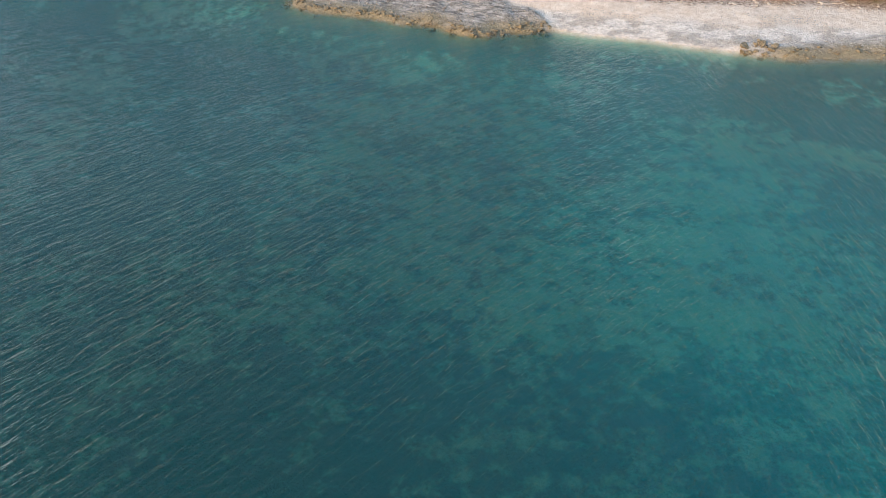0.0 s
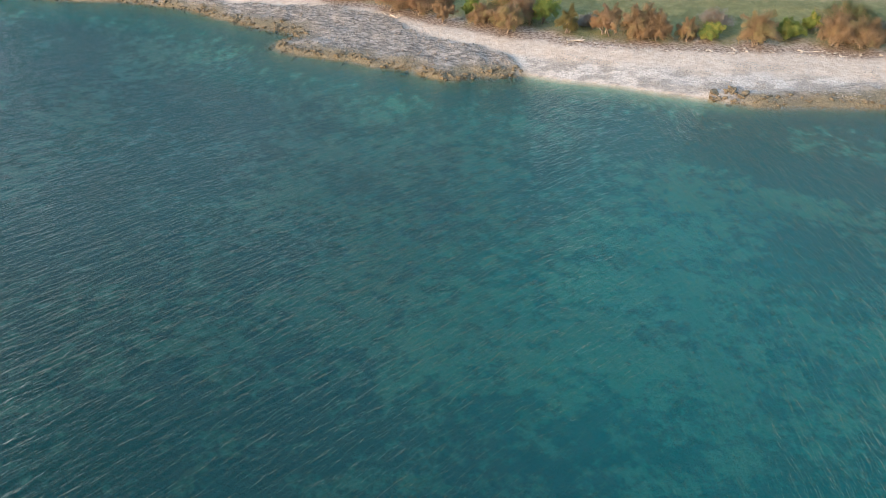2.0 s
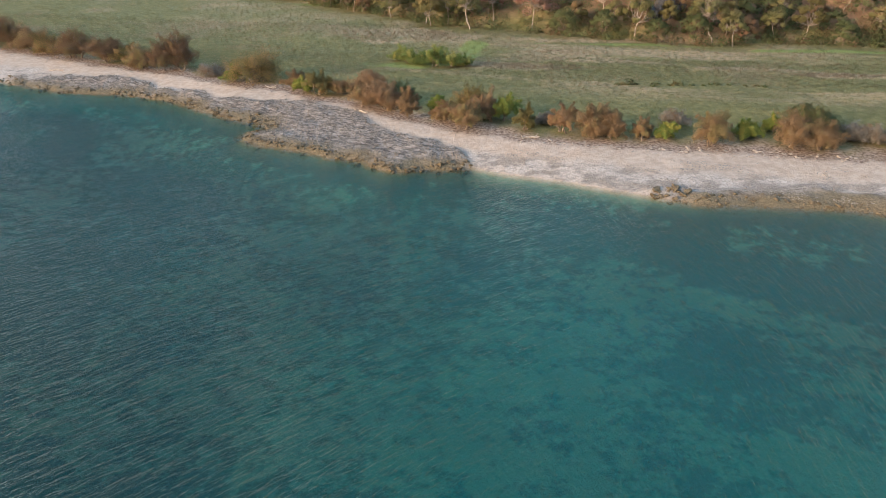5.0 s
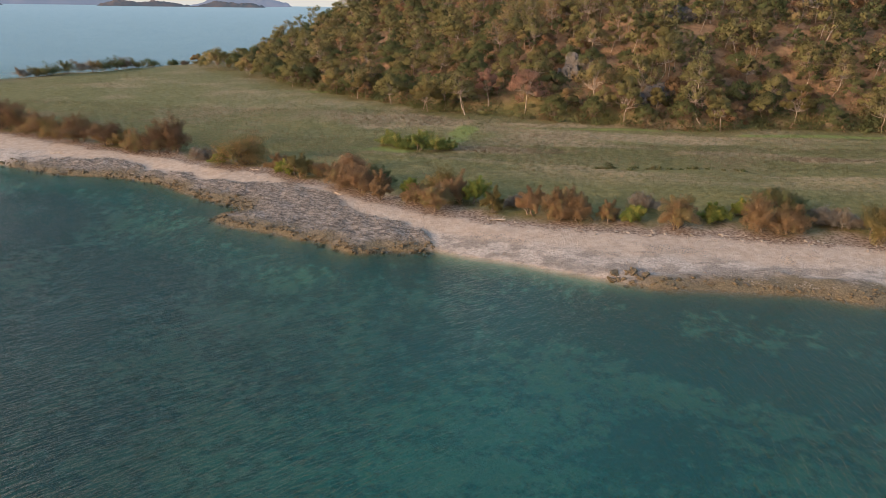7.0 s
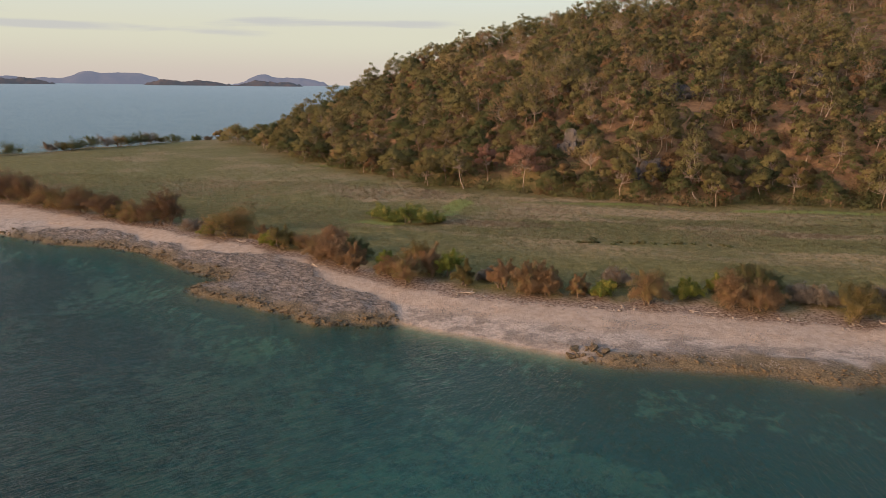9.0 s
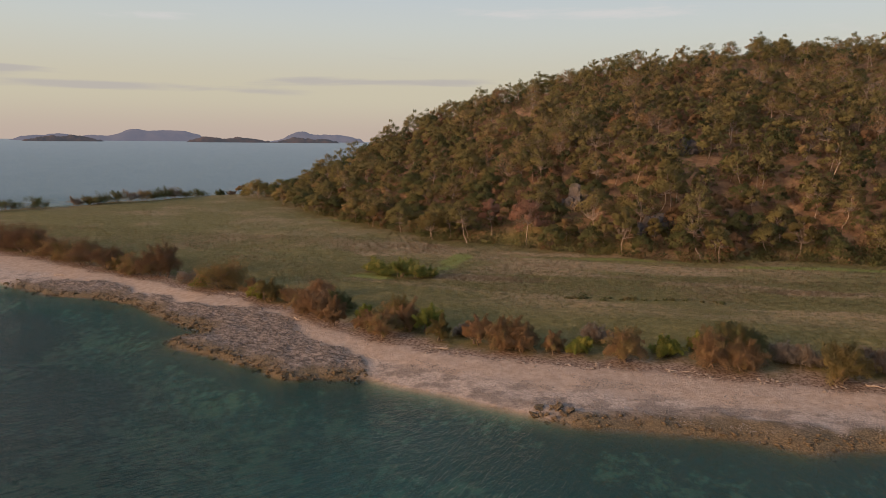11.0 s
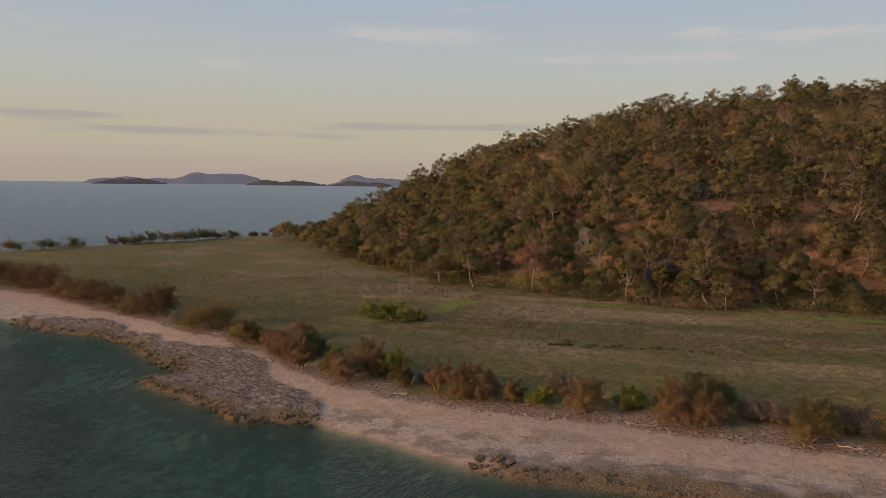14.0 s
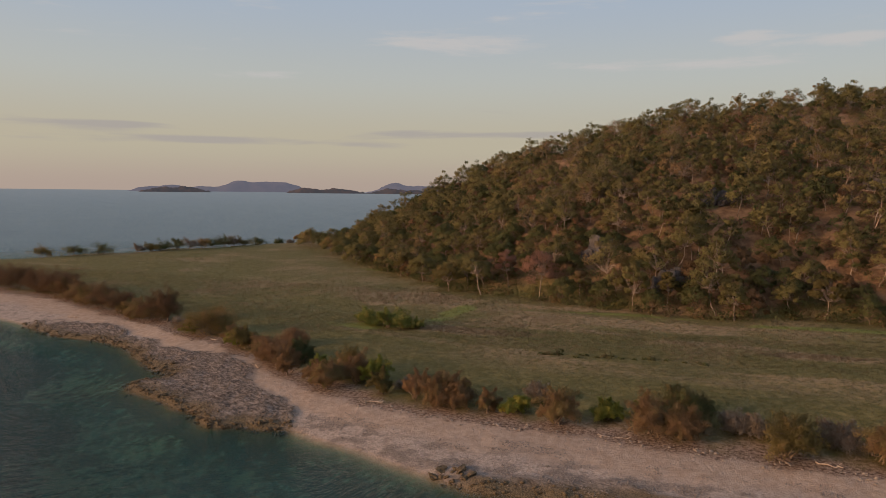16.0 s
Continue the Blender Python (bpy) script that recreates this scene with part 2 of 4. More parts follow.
# ---- materials ----
class Nodes:
    """A small helper to wire a node material."""

    def __init__(self, name):
        self.mat = bpy.data.materials.new(name)
        self.mat.use_nodes = True
        self.tree = self.mat.node_tree
        self.n, self.l = self.tree.nodes, self.tree.links
        self.bsdf = self.n["Principled BSDF"]
        self.out = self.n["Material Output"]

    def put(self, value, socket):
        if isinstance(value, (int, float)):
            socket.default_value = value
        elif isinstance(value, tuple):
            socket.default_value = (*value, 1.0)[:4] if len(socket.default_value) == 4 else value
        else:
            self.l.new(value, socket)

    def math(self, op, a, b=0.0, clamp=False):
        n = self.n.new("ShaderNodeMath")
        n.operation, n.use_clamp = op, clamp
        self.put(a, n.inputs[0])
        self.put(b, n.inputs[1])
        return n.outputs[0]

    def mix(self, f, a, b, blend="MIX"):
        n = self.n.new("ShaderNodeMix")
        n.data_type, n.blend_type = "RGBA", blend
        self.put(f, n.inputs[0])
        self.put(a, n.inputs[6])
        self.put(b, n.inputs[7])
        return n.outputs[2]

    def place(self, scale=(1, 1, 1), turn_z=0.0):
        g = self.n.new("ShaderNodeNewGeometry")
        m = self.n.new("ShaderNodeMapping")
        m.vector_type = "TEXTURE"
        m.inputs["Scale"].default_value = scale
        m.inputs["Rotation"].default_value = (0, 0, radians(turn_z))
        self.l.new(g.outputs["Position"], m.inputs[0])
        return m.outputs[0]

    def noise(self, scale, detail=4.0, rough=0.55, vector=None, distortion=0.0):
        n = self.n.new("ShaderNodeTexNoise")
        n.inputs["Scale"].default_value, n.inputs["Detail"].default_value = scale, detail
        n.inputs["Roughness"].default_value, n.inputs["Distortion"].default_value = rough, distortion
        self.l.new(vector if vector is not None else self.place(), n.inputs["Vector"])
        return n.outputs["Fac"]

    def ramp(self, value, lo, hi):
        n = self.n.new("ShaderNodeMapRange")
        n.interpolation_type = "SMOOTHSTEP"
        self.put(value, n.inputs[0])
        n.inputs[1].default_value, n.inputs[2].default_value = lo, hi
        return n.outputs[0]

    def attribute(self, name):
        n = self.n.new("ShaderNodeAttribute")
        n.attribute_name = name
        return n.outputs["Fac"]

    def bump(self, height, strength, distance, normal=None):
        n = self.n.new("ShaderNodeBump")
        n.inputs["Strength"].default_value, n.inputs["Distance"].default_value = strength, distance
        self.put(height, n.inputs["Height"])
        if normal is not None:
            self.l.new(normal, n.inputs["Normal"])
        return n.outputs[0]

    def done(self, color, rough=0.8, normal=None, specular=0.3):
        self.put(color, self.bsdf.inputs["Base Color"])
        self.put(rough, self.bsdf.inputs["Roughness"])
        self.bsdf.inputs["Specular IOR Level"].default_value = specular
        if normal is not None:
            self.l.new(normal, self.bsdf.inputs["Normal"])
        return self.mat


def ground_material():
    m = Nodes("shore_and_field")
    fine, mid = m.noise(9.0, 6), m.noise(1.6, 5)
    grit = m.noise(5.0, 7, 0.72)
    sand = m.mix(m.ramp(mid, 0.3, 0.7), (0.335, 0.258, 0.200), (0.43, 0.342, 0.272))
    sand = m.mix(m.math("MULTIPLY", m.ramp(fine, 0.55, 0.8), 0.3), sand, (0.52, 0.435, 0.36))
    # broken coral on the lower beach, pale, with grey crusts
    coral = m.mix(m.ramp(grit, 0.34, 0.62), (0.25, 0.205, 0.175), (0.47, 0.40, 0.345))
    crust = m.ramp(m.math("ADD", m.math("MULTIPLY", m.attribute("slab"), 0.15), m.math("ADD", m.noise(1.25, 9, 0.75, m.place((1.7, 1, 1), 0)), m.math("MULTIPLY", m.math("SUBTRACT", grit, 0.5), 0.5))), 0.50, 0.64)
    coral = m.mix(m.math("MULTIPLY", crust, 0.75), coral, m.mix(m.ramp(fine, 0.35, 0.65), (0.10, 0.085, 0.075), (0.25, 0.215, 0.19)))
    rock = m.mix(m.ramp(m.noise(1.0, 9, 0.74, m.place((0.9, 0.35, 1), -22)), 0.36, 0.66), (0.07, 0.057, 0.048), (0.325, 0.272, 0.232))
    rim = m.mix(m.ramp(fine, 0.3, 0.7), (0.065, 0.05, 0.03), (0.225, 0.174, 0.105))
    rock = m.mix(m.attribute("rim"), rock, rim)
    litter = m.mix(m.ramp(m.noise(3.0, 6, 0.7), 0.36, 0.62), (0.10, 0.062, 0.042), (0.36, 0.27, 0.205))
    olive = m.mix(m.ramp(m.noise(0.9, 6, 0.65), 0.32, 0.7), (0.115, 0.109, 0.034), (0.215, 0.182, 0.072))
    olive = m.mix(m.math("MULTIPLY", m.ramp(fine, 0.5, 0.78), 0.6), olive, (0.29, 0.225, 0.125))
    olive = m.mix(m.math("MULTIPLY", m.ramp(m.noise(3.0, 6, 0.75), 0.46, 0.6), 0.5), olive, (0.085, 0.086, 0.034))
    olive = m.mix(m.math("MULTIPLY", m.attribute("dry"), m.ramp(mid, 0.25, 0.6)), olive, (0.37, 0.262, 0.16))
    olive = m.mix(m.attribute("green"), olive, m.mix(mid, (0.135, 0.155, 0.04), (0.235, 0.25, 0.075)))
    floor = m.mix(m.ramp(m.noise(0.5, 7, 0.7), 0.35, 0.65), (0.15, 0.092, 0.055), (0.31, 0.20, 0.115))
    # sea bed: sand and weed, broken up at several sizes
    patch = m.math("ADD", m.math("ADD", m.math("MULTIPLY", m.noise(0.9, 9, 0.7), 0.68), m.math("MULTIPLY", m.noise(0.33, 5, 0.65), 0.32)), m.math("MULTIPLY", m.math("SUBTRACT", m.attribute("weed"), 0.5), -0.24))
    bed = m.mix(m.ramp(patch, 0.43, 0.57), m.mix(m.noise(0.3, 3), (0.075, 0.058, 0.058), (0.085, 0.10, 0.065)), (0.285, 0.335, 0.275))
    color = m.mix(m.attribute("coral"), sand, coral)
    color = m.mix(m.attribute("rock"), color, rock)
    color = m.mix(m.attribute("litter"), color, litter)
    color = m.mix(m.attribute("grass"), color, olive)
    color = m.mix(m.attribute("forest"), color, floor)
    color = m.mix(m.attribute("bed"), color, bed)
    relief = m.bump(m.noise(2.4, 8, 0.7), 0.8, 0.24)
    return m.done(color, 0.9, m.bump(grit, 0.6, 0.09, relief), 0.15)


def water_material():
    m = Nodes("sea_water")
    # wind ripples: crests drawn out along one direction, which bends round from the open side to the sheltered bay
    def ripples(turn):
        small = m.noise(1.0, 3, 0.55, m.place((1.1, 0.32, 1), turn), 0.5)
        swell = m.noise(1.0, 3, 0.5, m.place((2.7, 0.72, 1), turn - 3), 0.5)
        chop = m.noise(1.0, 3, 0.6, m.place((0.4, 0.15, 1), turn + 6), 0.3)
        return m.math("ADD", m.math("MULTIPLY", small, 0.62), m.math("ADD", m.math("MULTIPLY", swell, 0.55), m.math("MULTIPLY", chop, 0.30)))

    bend = m.attribute("bay")
    height = m.math("ADD", m.math("MULTIPLY", ripples(48), m.math("SUBTRACT", 1.0, bend)), m.math("MULTIPLY", ripples(86), m.math("MULTIPLY", bend, 0.85)))
    gust = m.ramp(m.noise(0.05, 4, 0.6), 0.3, 0.7)
    height = m.math("MULTIPLY", height, m.math("ADD", 0.75, m.math("MULTIPLY", gust, 0.5)))
    height = m.math("MULTIPLY", height, m.math("SUBTRACT", 1.0, m.math("MULTIPLY", m.attribute("far"), 0.8)))
    height = m.math("MULTIPLY", height, m.math("SUBTRACT", 1.0, m.math("MULTIPLY", m.attribute("algae"), 0.45)))
    normal = m.bump(height, 1.0, 0.42)
    body = m.n.new("ShaderNodeBsdfDiffuse")
    deep = m.mix(m.ramp(m.noise(0.035, 4), 0.35, 0.65), (0.004, 0.050, 0.049), (0.006, 0.064, 0.059))
    deep = m.mix(m.ramp(m.attribute("depth"), 2.7, 3.6), deep, (0.003, 0.034, 0.039))
    deep = m.mix(m.attribute("algae"), deep, (0.003, 0.017, 0.014))
    # with distance the body is painted paler and bluer, standing in for reflected sky
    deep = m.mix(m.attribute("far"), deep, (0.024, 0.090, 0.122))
    m.put(deep, body.inputs["Color"])
    clear = m.n.new("ShaderNodeBsdfTransparent")
    clear.inputs["Color"].default_value = (0.31, 0.60, 0.52, 1)
    bare = m.n.new("ShaderNodeBsdfTransparent")
    tint = m.n.new("ShaderNodeMixShader")
    m.put(m.ramp(m.attribute("depth"), -0.1, 0.9), tint.inputs[0])
    m.l.new(bare.outputs[0], tint.inputs[1])
    m.l.new(clear.outputs[0], tint.inputs[2])
    inner = m.n.new("ShaderNodeMixShader")
    m.put(m.attribute("murk"), inner.inputs[0])
    m.l.new(tint.outputs[0], inner.inputs[1])
    m.l.new(body.outputs[0], inner.inputs[2])
    gloss = m.n.new("ShaderNodeBsdfGlossy")
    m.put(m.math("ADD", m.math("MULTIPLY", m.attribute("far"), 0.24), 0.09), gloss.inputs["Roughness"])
    m.l.new(normal, gloss.inputs["Normal"])
    fres = m.n.new("ShaderNodeFresnel")
    fres.inputs["IOR"].default_value = 1.33
    m.l.new(normal, fres.inputs["Normal"])
    top = m.n.new("ShaderNodeMixShader")
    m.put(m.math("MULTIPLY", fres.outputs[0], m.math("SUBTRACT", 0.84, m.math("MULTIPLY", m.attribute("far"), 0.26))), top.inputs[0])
    m.l.new(inner.outputs[0], top.inputs[1])
    m.l.new(gloss.outputs[0], top.inputs[2])
    m.l.new(top.outputs[0], m.out.inputs["Surface"])
    return m.mat


def leaf_material(name, dark, light, warm, share=0.25, thin_share=0.5, soft_skin=0.82):
    """Leaves: three tones that drift from clump to clump and plant to plant, lit by the way the clump's skin faces."""
    m = Nodes(name)
    g = m.n.new("ShaderNodeNewGeometry")
    info = m.n.new("ShaderNodeObjectInfo")
    each = g.outputs["Random Per Island"]
    tone = m.math("ADD", m.attribute("hue"), m.math("MULTIPLY", m.math("SUBTRACT", info.outputs["Random"], 0.5), 0.5))
    color = m.mix(m.math("ADD", m.math("MULTIPLY", each, 0.22), m.math("ADD", m.math("MULTIPLY", m.attribute("hue"), 0.5), m.math("MULTIPLY", info.outputs["Random"], 0.3))), dark, light)
    color = m.mix(m.ramp(m.math("ADD", tone, m.math("MULTIPLY", m.math("SUBTRACT", each, 0.5), 0.12)), 1.0 - share - 0.15, 1.0 - share + 0.2), color, warm)
    skin = m.n.new("ShaderNodeAttribute")
    skin.attribute_name = "out"
    world_way = m.n.new("ShaderNodeVectorTransform")
    world_way.vector_type, world_way.convert_from, world_way.convert_to = "NORMAL", "OBJECT", "WORLD"
    m.l.new(skin.outputs["Vector"], world_way.inputs[0])
    blend = m.n.new("ShaderNodeMix")
    blend.data_type = "VECTOR"
    blend.inputs[0].default_value = soft_skin
    m.l.new(g.outputs["Normal"], blend.inputs[4])
    m.l.new(world_way.outputs[0], blend.inputs[5])
    unit = m.n.new("ShaderNodeVectorMath")
    unit.operation = "NORMALIZE"
    m.l.new(blend.outputs[1], unit.inputs[0])
    m.done(color, 0.7, unit.outputs[0], 0.15)
    thin = m.n.new("ShaderNodeBsdfTranslucent")
    m.put(color, thin.inputs["Color"])
    m.l.new(unit.outputs[0], thin.inputs["Normal"])
    both = m.n.new("ShaderNodeMixShader")
    both.inputs[0].default_value = thin_share
    m.l.new(m.bsdf.outputs[0], both.inputs[1])
    m.l.new(thin.outputs[0], both.inputs[2])
    m.l.new(both.outputs[0], m.out.inputs["Surface"])
    return m.mat


def bark_material(name, dark, light):
    m = Nodes(name)
    c = m.mix(m.ramp(m.noise(2.0, 5, 0.6, m.place((1, 1, 3.0))), 0.35, 0.65), dark, light)
    return m.done(c, 0.85, m.bump(m.noise(12.0, 4), 0.4, 0.02), 0.2)


def stone_material(name, dark, light):
    m = Nodes(name)
    info = m.n.new("ShaderNodeObjectInfo")
    isle = m.n.new("ShaderNodeNewGeometry")
    c = m.mix(m.ramp(m.noise(5.0, 7, 0.7), 0.32, 0.7), dark, light)
    c = m.mix(m.math("MULTIPLY", m.math("ADD", info.outputs["Random"], isle.outputs["Random Per Island"]), 0.25), c, dark)
    return m.done(c, 0.9, m.bump(m.noise(9.0, 6, 0.7), 0.6, 0.06), 0.2)


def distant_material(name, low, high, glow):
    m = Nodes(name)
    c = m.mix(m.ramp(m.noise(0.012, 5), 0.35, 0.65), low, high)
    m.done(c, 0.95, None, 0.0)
    # the hills give no light: this emission stands in for airlight before them
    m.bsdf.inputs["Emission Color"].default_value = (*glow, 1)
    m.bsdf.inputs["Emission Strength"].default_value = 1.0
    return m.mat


GROUND, WATER = ground_material(), water_material()
GUM_LEAF = leaf_material("gum_leaves", (0.165, 0.158, 0.062), (0.395, 0.352, 0.145), (0.42, 0.29, 0.15), 0.28)
DEEP_LEAF = leaf_material("dark_scrub_leaves", (0.085, 0.105, 0.046), (0.225, 0.245, 0.10), (0.26, 0.205, 0.095), 0.2)
RUST_LEAF = leaf_material("rust_brown_leaves", (0.19, 0.125, 0.065), (0.45, 0.30, 0.165), (0.31, 0.25, 0.11), 0.3, 0.55, 0.6)
BROWN_LEAF = leaf_material("brown_scrub_leaves", (0.17, 0.112, 0.062), (0.39, 0.265, 0.145), (0.38, 0.23, 0.135), 0.3)
OLIVE_LEAF = leaf_material("olive_leaves", (0.13, 0.115, 0.045), (0.34, 0.28, 0.11), (0.38, 0.25, 0.11), 0.3, 0.55, 0.6)
LIME_LEAF = leaf_material("yellow_green_leaves", (0.10, 0.13, 0.03), (0.33, 0.36, 0.075), (0.40, 0.35, 0.08), 0.3, 0.5, 0.45)
PALM_LEAF = leaf_material("bright_green_leaves", (0.08, 0.112, 0.03), (0.28, 0.315, 0.085), (0.42, 0.37, 0.11), 0.25, 0.5, 0.45)
PINK_LEAF = leaf_material("dry_pinkish_leaves", (0.33, 0.19, 0.14), (0.56, 0.345, 0.255), (0.42, 0.27, 0.18), 0.3)
GREY_TWIG = leaf_material("grey_dead_twigs", (0.17, 0.15, 0.125), (0.36, 0.32, 0.27), (0.22, 0.16, 0.11), 0.3, 0.5, 0.45)
GRASS = leaf_material("grass_blades", (0.125, 0.122, 0.046), (0.245, 0.212, 0.092), (0.37, 0.275, 0.165), 0.35, 0.5)
UMBER_LEAF = leaf_material("dark_rust_leaves", (0.115, 0.072, 0.042), (0.29, 0.18, 0.105), (0.22, 0.165, 0.075), 0.25, 0.5, 0.6)
PEACH_LEAF = leaf_material("peach_brown_leaves", (0.23, 0.145, 0.08), (0.52, 0.345, 0.20), (0.33, 0.24, 0.12), 0.25, 0.55, 0.6)
LUSH = leaf_material("lush_grass_blades", (0.15, 0.165, 0.045), (0.30, 0.305, 0.10), (0.30, 0.28, 0.11), 0.25)
PALE_BARK = bark_material("pale_gum_bark", (0.21, 0.165, 0.13), (0.43, 0.35, 0.285))
BROWN_BARK = bark_material("brown_bark", (0.11, 0.08, 0.058), (0.29, 0.22, 0.165))
DRIFT_WOOD = bark_material("bleached_wood", (0.22, 0.175, 0.14), (0.46, 0.385, 0.315))
REEF_ROCK = stone_material("brown_reef_rock", (0.06, 0.045, 0.028), (0.25, 0.19, 0.115))
GREY_ROCK = stone_material("grey_rock", (0.06, 0.055, 0.053), (0.19, 0.175, 0.168))
SHELF_RUBBLE = stone_material("brown_grey_rubble", (0.075, 0.062, 0.053), (0.32, 0.268, 0.23))
GREY_CRUST = stone_material("grey_coral_crust", (0.16, 0.138, 0.12), (0.40, 0.345, 0.305))
PALE_STONE = stone_material("pale_coral_stone", (0.20, 0.165, 0.135), (0.44, 0.375, 0.31))


# ---- mesh helpers ----
def mesh_of(name, verts, faces, material, attributes=(), shade=False):
    """A mesh from numpy arrays; faces all have the same number of corners."""
    me = bpy.data.meshes.new(name)
    verts, faces = np.asarray(verts, np.float32), np.asarray(faces, np.int32)
    k = faces.shape[1]
    me.vertices.add(len(verts))
    me.vertices.foreach_set("co", verts.ravel())
    me.loops.add(faces.size)
    me.loops.foreach_set("vertex_index", faces.ravel())
    me.polygons.add(len(faces))
    me.polygons.foreach_set("loop_start", np.arange(0, faces.size, k, dtype=np.int32))
    if shade:
        me.polygons.foreach_set("use_smooth", np.ones(len(faces), bool))
    for key, values in dict(attributes).items():
        values = np.asarray(values, np.float32)
        at = me.attributes.new(key, "FLOAT" if values.ndim == 1 else "FLOAT_VECTOR", "POINT")
        at.data.foreach_set("value" if values.ndim == 1 else "vector", values.ravel())
    me.materials.append(material)
    me.update(calc_edges=True)
    return me


def empty(name, m):
    ob = new(name)
    ob.empty_display_size = 0.5
    ob.matrix_basis = m
    return ob


def under(parent, name, me, label=""):
    ob = new(name, me)
    ob.parent = parent
    return tagged(ob, label)


class Soup:
    """Gathers pieces of geometry with one face size."""

    def __init__(self):
        self.v, self.f, self.h, self.o, self.n = [], [], [], [], 0

    def add(self, verts, faces, hue=0.5, out=None):
        self.v.append(verts)
        self.f.append(faces + self.n)
        self.h.append(np.full(len(verts), hue))
        self.o.append(np.zeros((len(verts), 3)) if out is None else out)
        self.n += len(verts)

    def mesh(self, name, material, shade=False):
        tags = {"hue": np.concatenate(self.h)}
        if not shade:
            tags["out"] = np.vstack(self.o)
        return mesh_of(name, np.vstack(self.v), np.vstack(self.f), material, tags, shade)


def leaf_sprays(rng, centre, radii, count, size, droop=0.0, slim=0.75, hue=0.5, middle=None, fuzz=0.0):
    """Small leaf sprays spread through an oval clump, densest towards its skin: corners, faces, tone and the way that the clump's skin faces there."""
    centre = np.asarray(centre, float)
    d = rng.normal(size=(count, 3))
    d /= np.linalg.norm(d, axis=1, keepdims=True)
    r = rng.uniform(0.2, 1.0, (count, 1)) ** 0.5 * rng.uniform(0.8, 1.18, (count, 1)) * (1.0 + fuzz * np.abs(rng.normal(size=(count, 1))))
    c = centre + d * r * np.asarray(radii)
    u = rng.normal(size=(count, 3)) + 0.4 * d
    u[:, 2] -= droop * 1.6
    u /= np.linalg.norm(u, axis=1, keepdims=True)
    w = np.cross(u, d + 0.6 * rng.normal(size=(count, 3)))
    w /= np.linalg.norm(w, axis=1, keepdims=True) + 1e-9
    s = size * rng.uniform(0.6, 1.4, (count, 1))
    long, wide = u * s * (1.0 + droop), w * s * slim
    v = np.stack([c - long * 0.5 - wide * 0.6, c - long * 0.4 + wide * 0.6, c + long * 0.6], 1).reshape(-1, 3)
    out = 0.8 * d + (0, 0, 0.35)
    if middle is not None:
        away = c - np.asarray(middle)
        out = out + 1.5 * away / (np.linalg.norm(away, axis=1, keepdims=True) + 1e-6)
    out /= np.linalg.norm(out, axis=1, keepdims=True) + 1e-9
    return v, np.arange(count * 3).reshape(-1, 3), hue, np.repeat(out, 3, axis=0)


def tube(points, radii, sides=5):
    p = np.asarray(points, float)
    rings = []
    for i in range(len(p)):
        t = p[min(i + 1, len(p) - 1)] - p[max(i - 1, 0)]
        t /= np.linalg.norm(t) + 1e-9
        a = np.cross(t, (0.3, 0.9, 0.2))
        a /= np.linalg.norm(a) + 1e-9
        b = np.cross(t, a)
        ang = np.arange(sides) * 2 * math.pi / sides
        rings.append(p[i] + radii[i] * (np.cos(ang)[:, None] * a + np.sin(ang)[:, None] * b))
    v = np.vstack(rings)
    f = [(i * sides + k, i * sides + (k + 1) % sides, (i + 1) * sides + (k + 1) % sides, (i + 1) * sides + k) for i in range(len(p) - 1) for k in range(sides)]
    return v, np.array(f)


def limb(rng, a, b, r0, r1, bend=0.12, parts=4, sides=5):
    a, b = np.asarray(a, float), np.asarray(b, float)
    t = np.linspace(0, 1, parts + 1)[:, None]
    p = a + (b - a) * t
    p[1:-1] += rng.normal(size=(parts - 1, 3)) * bend * np.linalg.norm(b - a) * 0.4
    p[1:-1, 2] -= bend * np.linalg.norm(b - a) * 0.25
    return tube(p, np.linspace(r0, r1, parts + 1), sides)


def gum_tree(seed, height, spread, clumps, cards, size, bare=False, fine=True, low=False):
    """Wood and leaves of one hill tree with an open, clumped crown, or one that reaches low."""
    rng = np.random.default_rng(seed)
    wood, leaves = Soup(), Soup()
    fork = np.array([rng.normal() * 0.06 * height, rng.normal() * 0.06 * height, height * (0.2 if low else rng.uniform(0.30, 0.46))])
    r = 0.0125 * height
    wood.add(*limb(rng, (0, 0, -0.4), fork, r * 1.05, r * 0.7, 0.08, 4 if fine else 2, 5 if fine else 3))
    middle = fork * (1, 1, 0) + (0, 0, height * 0.62)
    for i in range(clumps):
        ang = i * 2.4 + rng.uniform(-0.5, 0.5)
        ring = math.sqrt((i + 0.4) / clumps)
        c = np.array([math.cos(ang) * ring * spread, math.sin(ang) * ring * spread, height * (0.92 - 0.42 * ring ** 1.5 + rng.uniform(-0.16, 0.05)) if not low else height * (0.88 - 0.56 * ring ** 1.6 * rng.uniform(0.5, 1.2) - 0.08 * rng.uniform())])
        c[:2] += fork[:2]
        if fine or i % 3 == 0:
            wood.add(*limb(rng, fork + rng.normal(size=3) * 0.03, c, r * 0.42, r * 0.12, 0.22, 3 if fine else 1, 4 if fine else 3))
        k = spread * rng.uniform(0.22, 0.38)
        if bare:
            for _ in range(3):
                wood.add(*limb(rng, c * 0.65 + fork * 0.35, c + rng.normal(size=3) * k * 0.8, r * 0.2, r * 0.05, 0.2, 2, 3))
        leaves.add(*leaf_sprays(rng, c, (k, k, k * 0.72), cards, size, 0.15, 0.6, rng.uniform(0.3, 0.7), middle))
    return wood, leaves


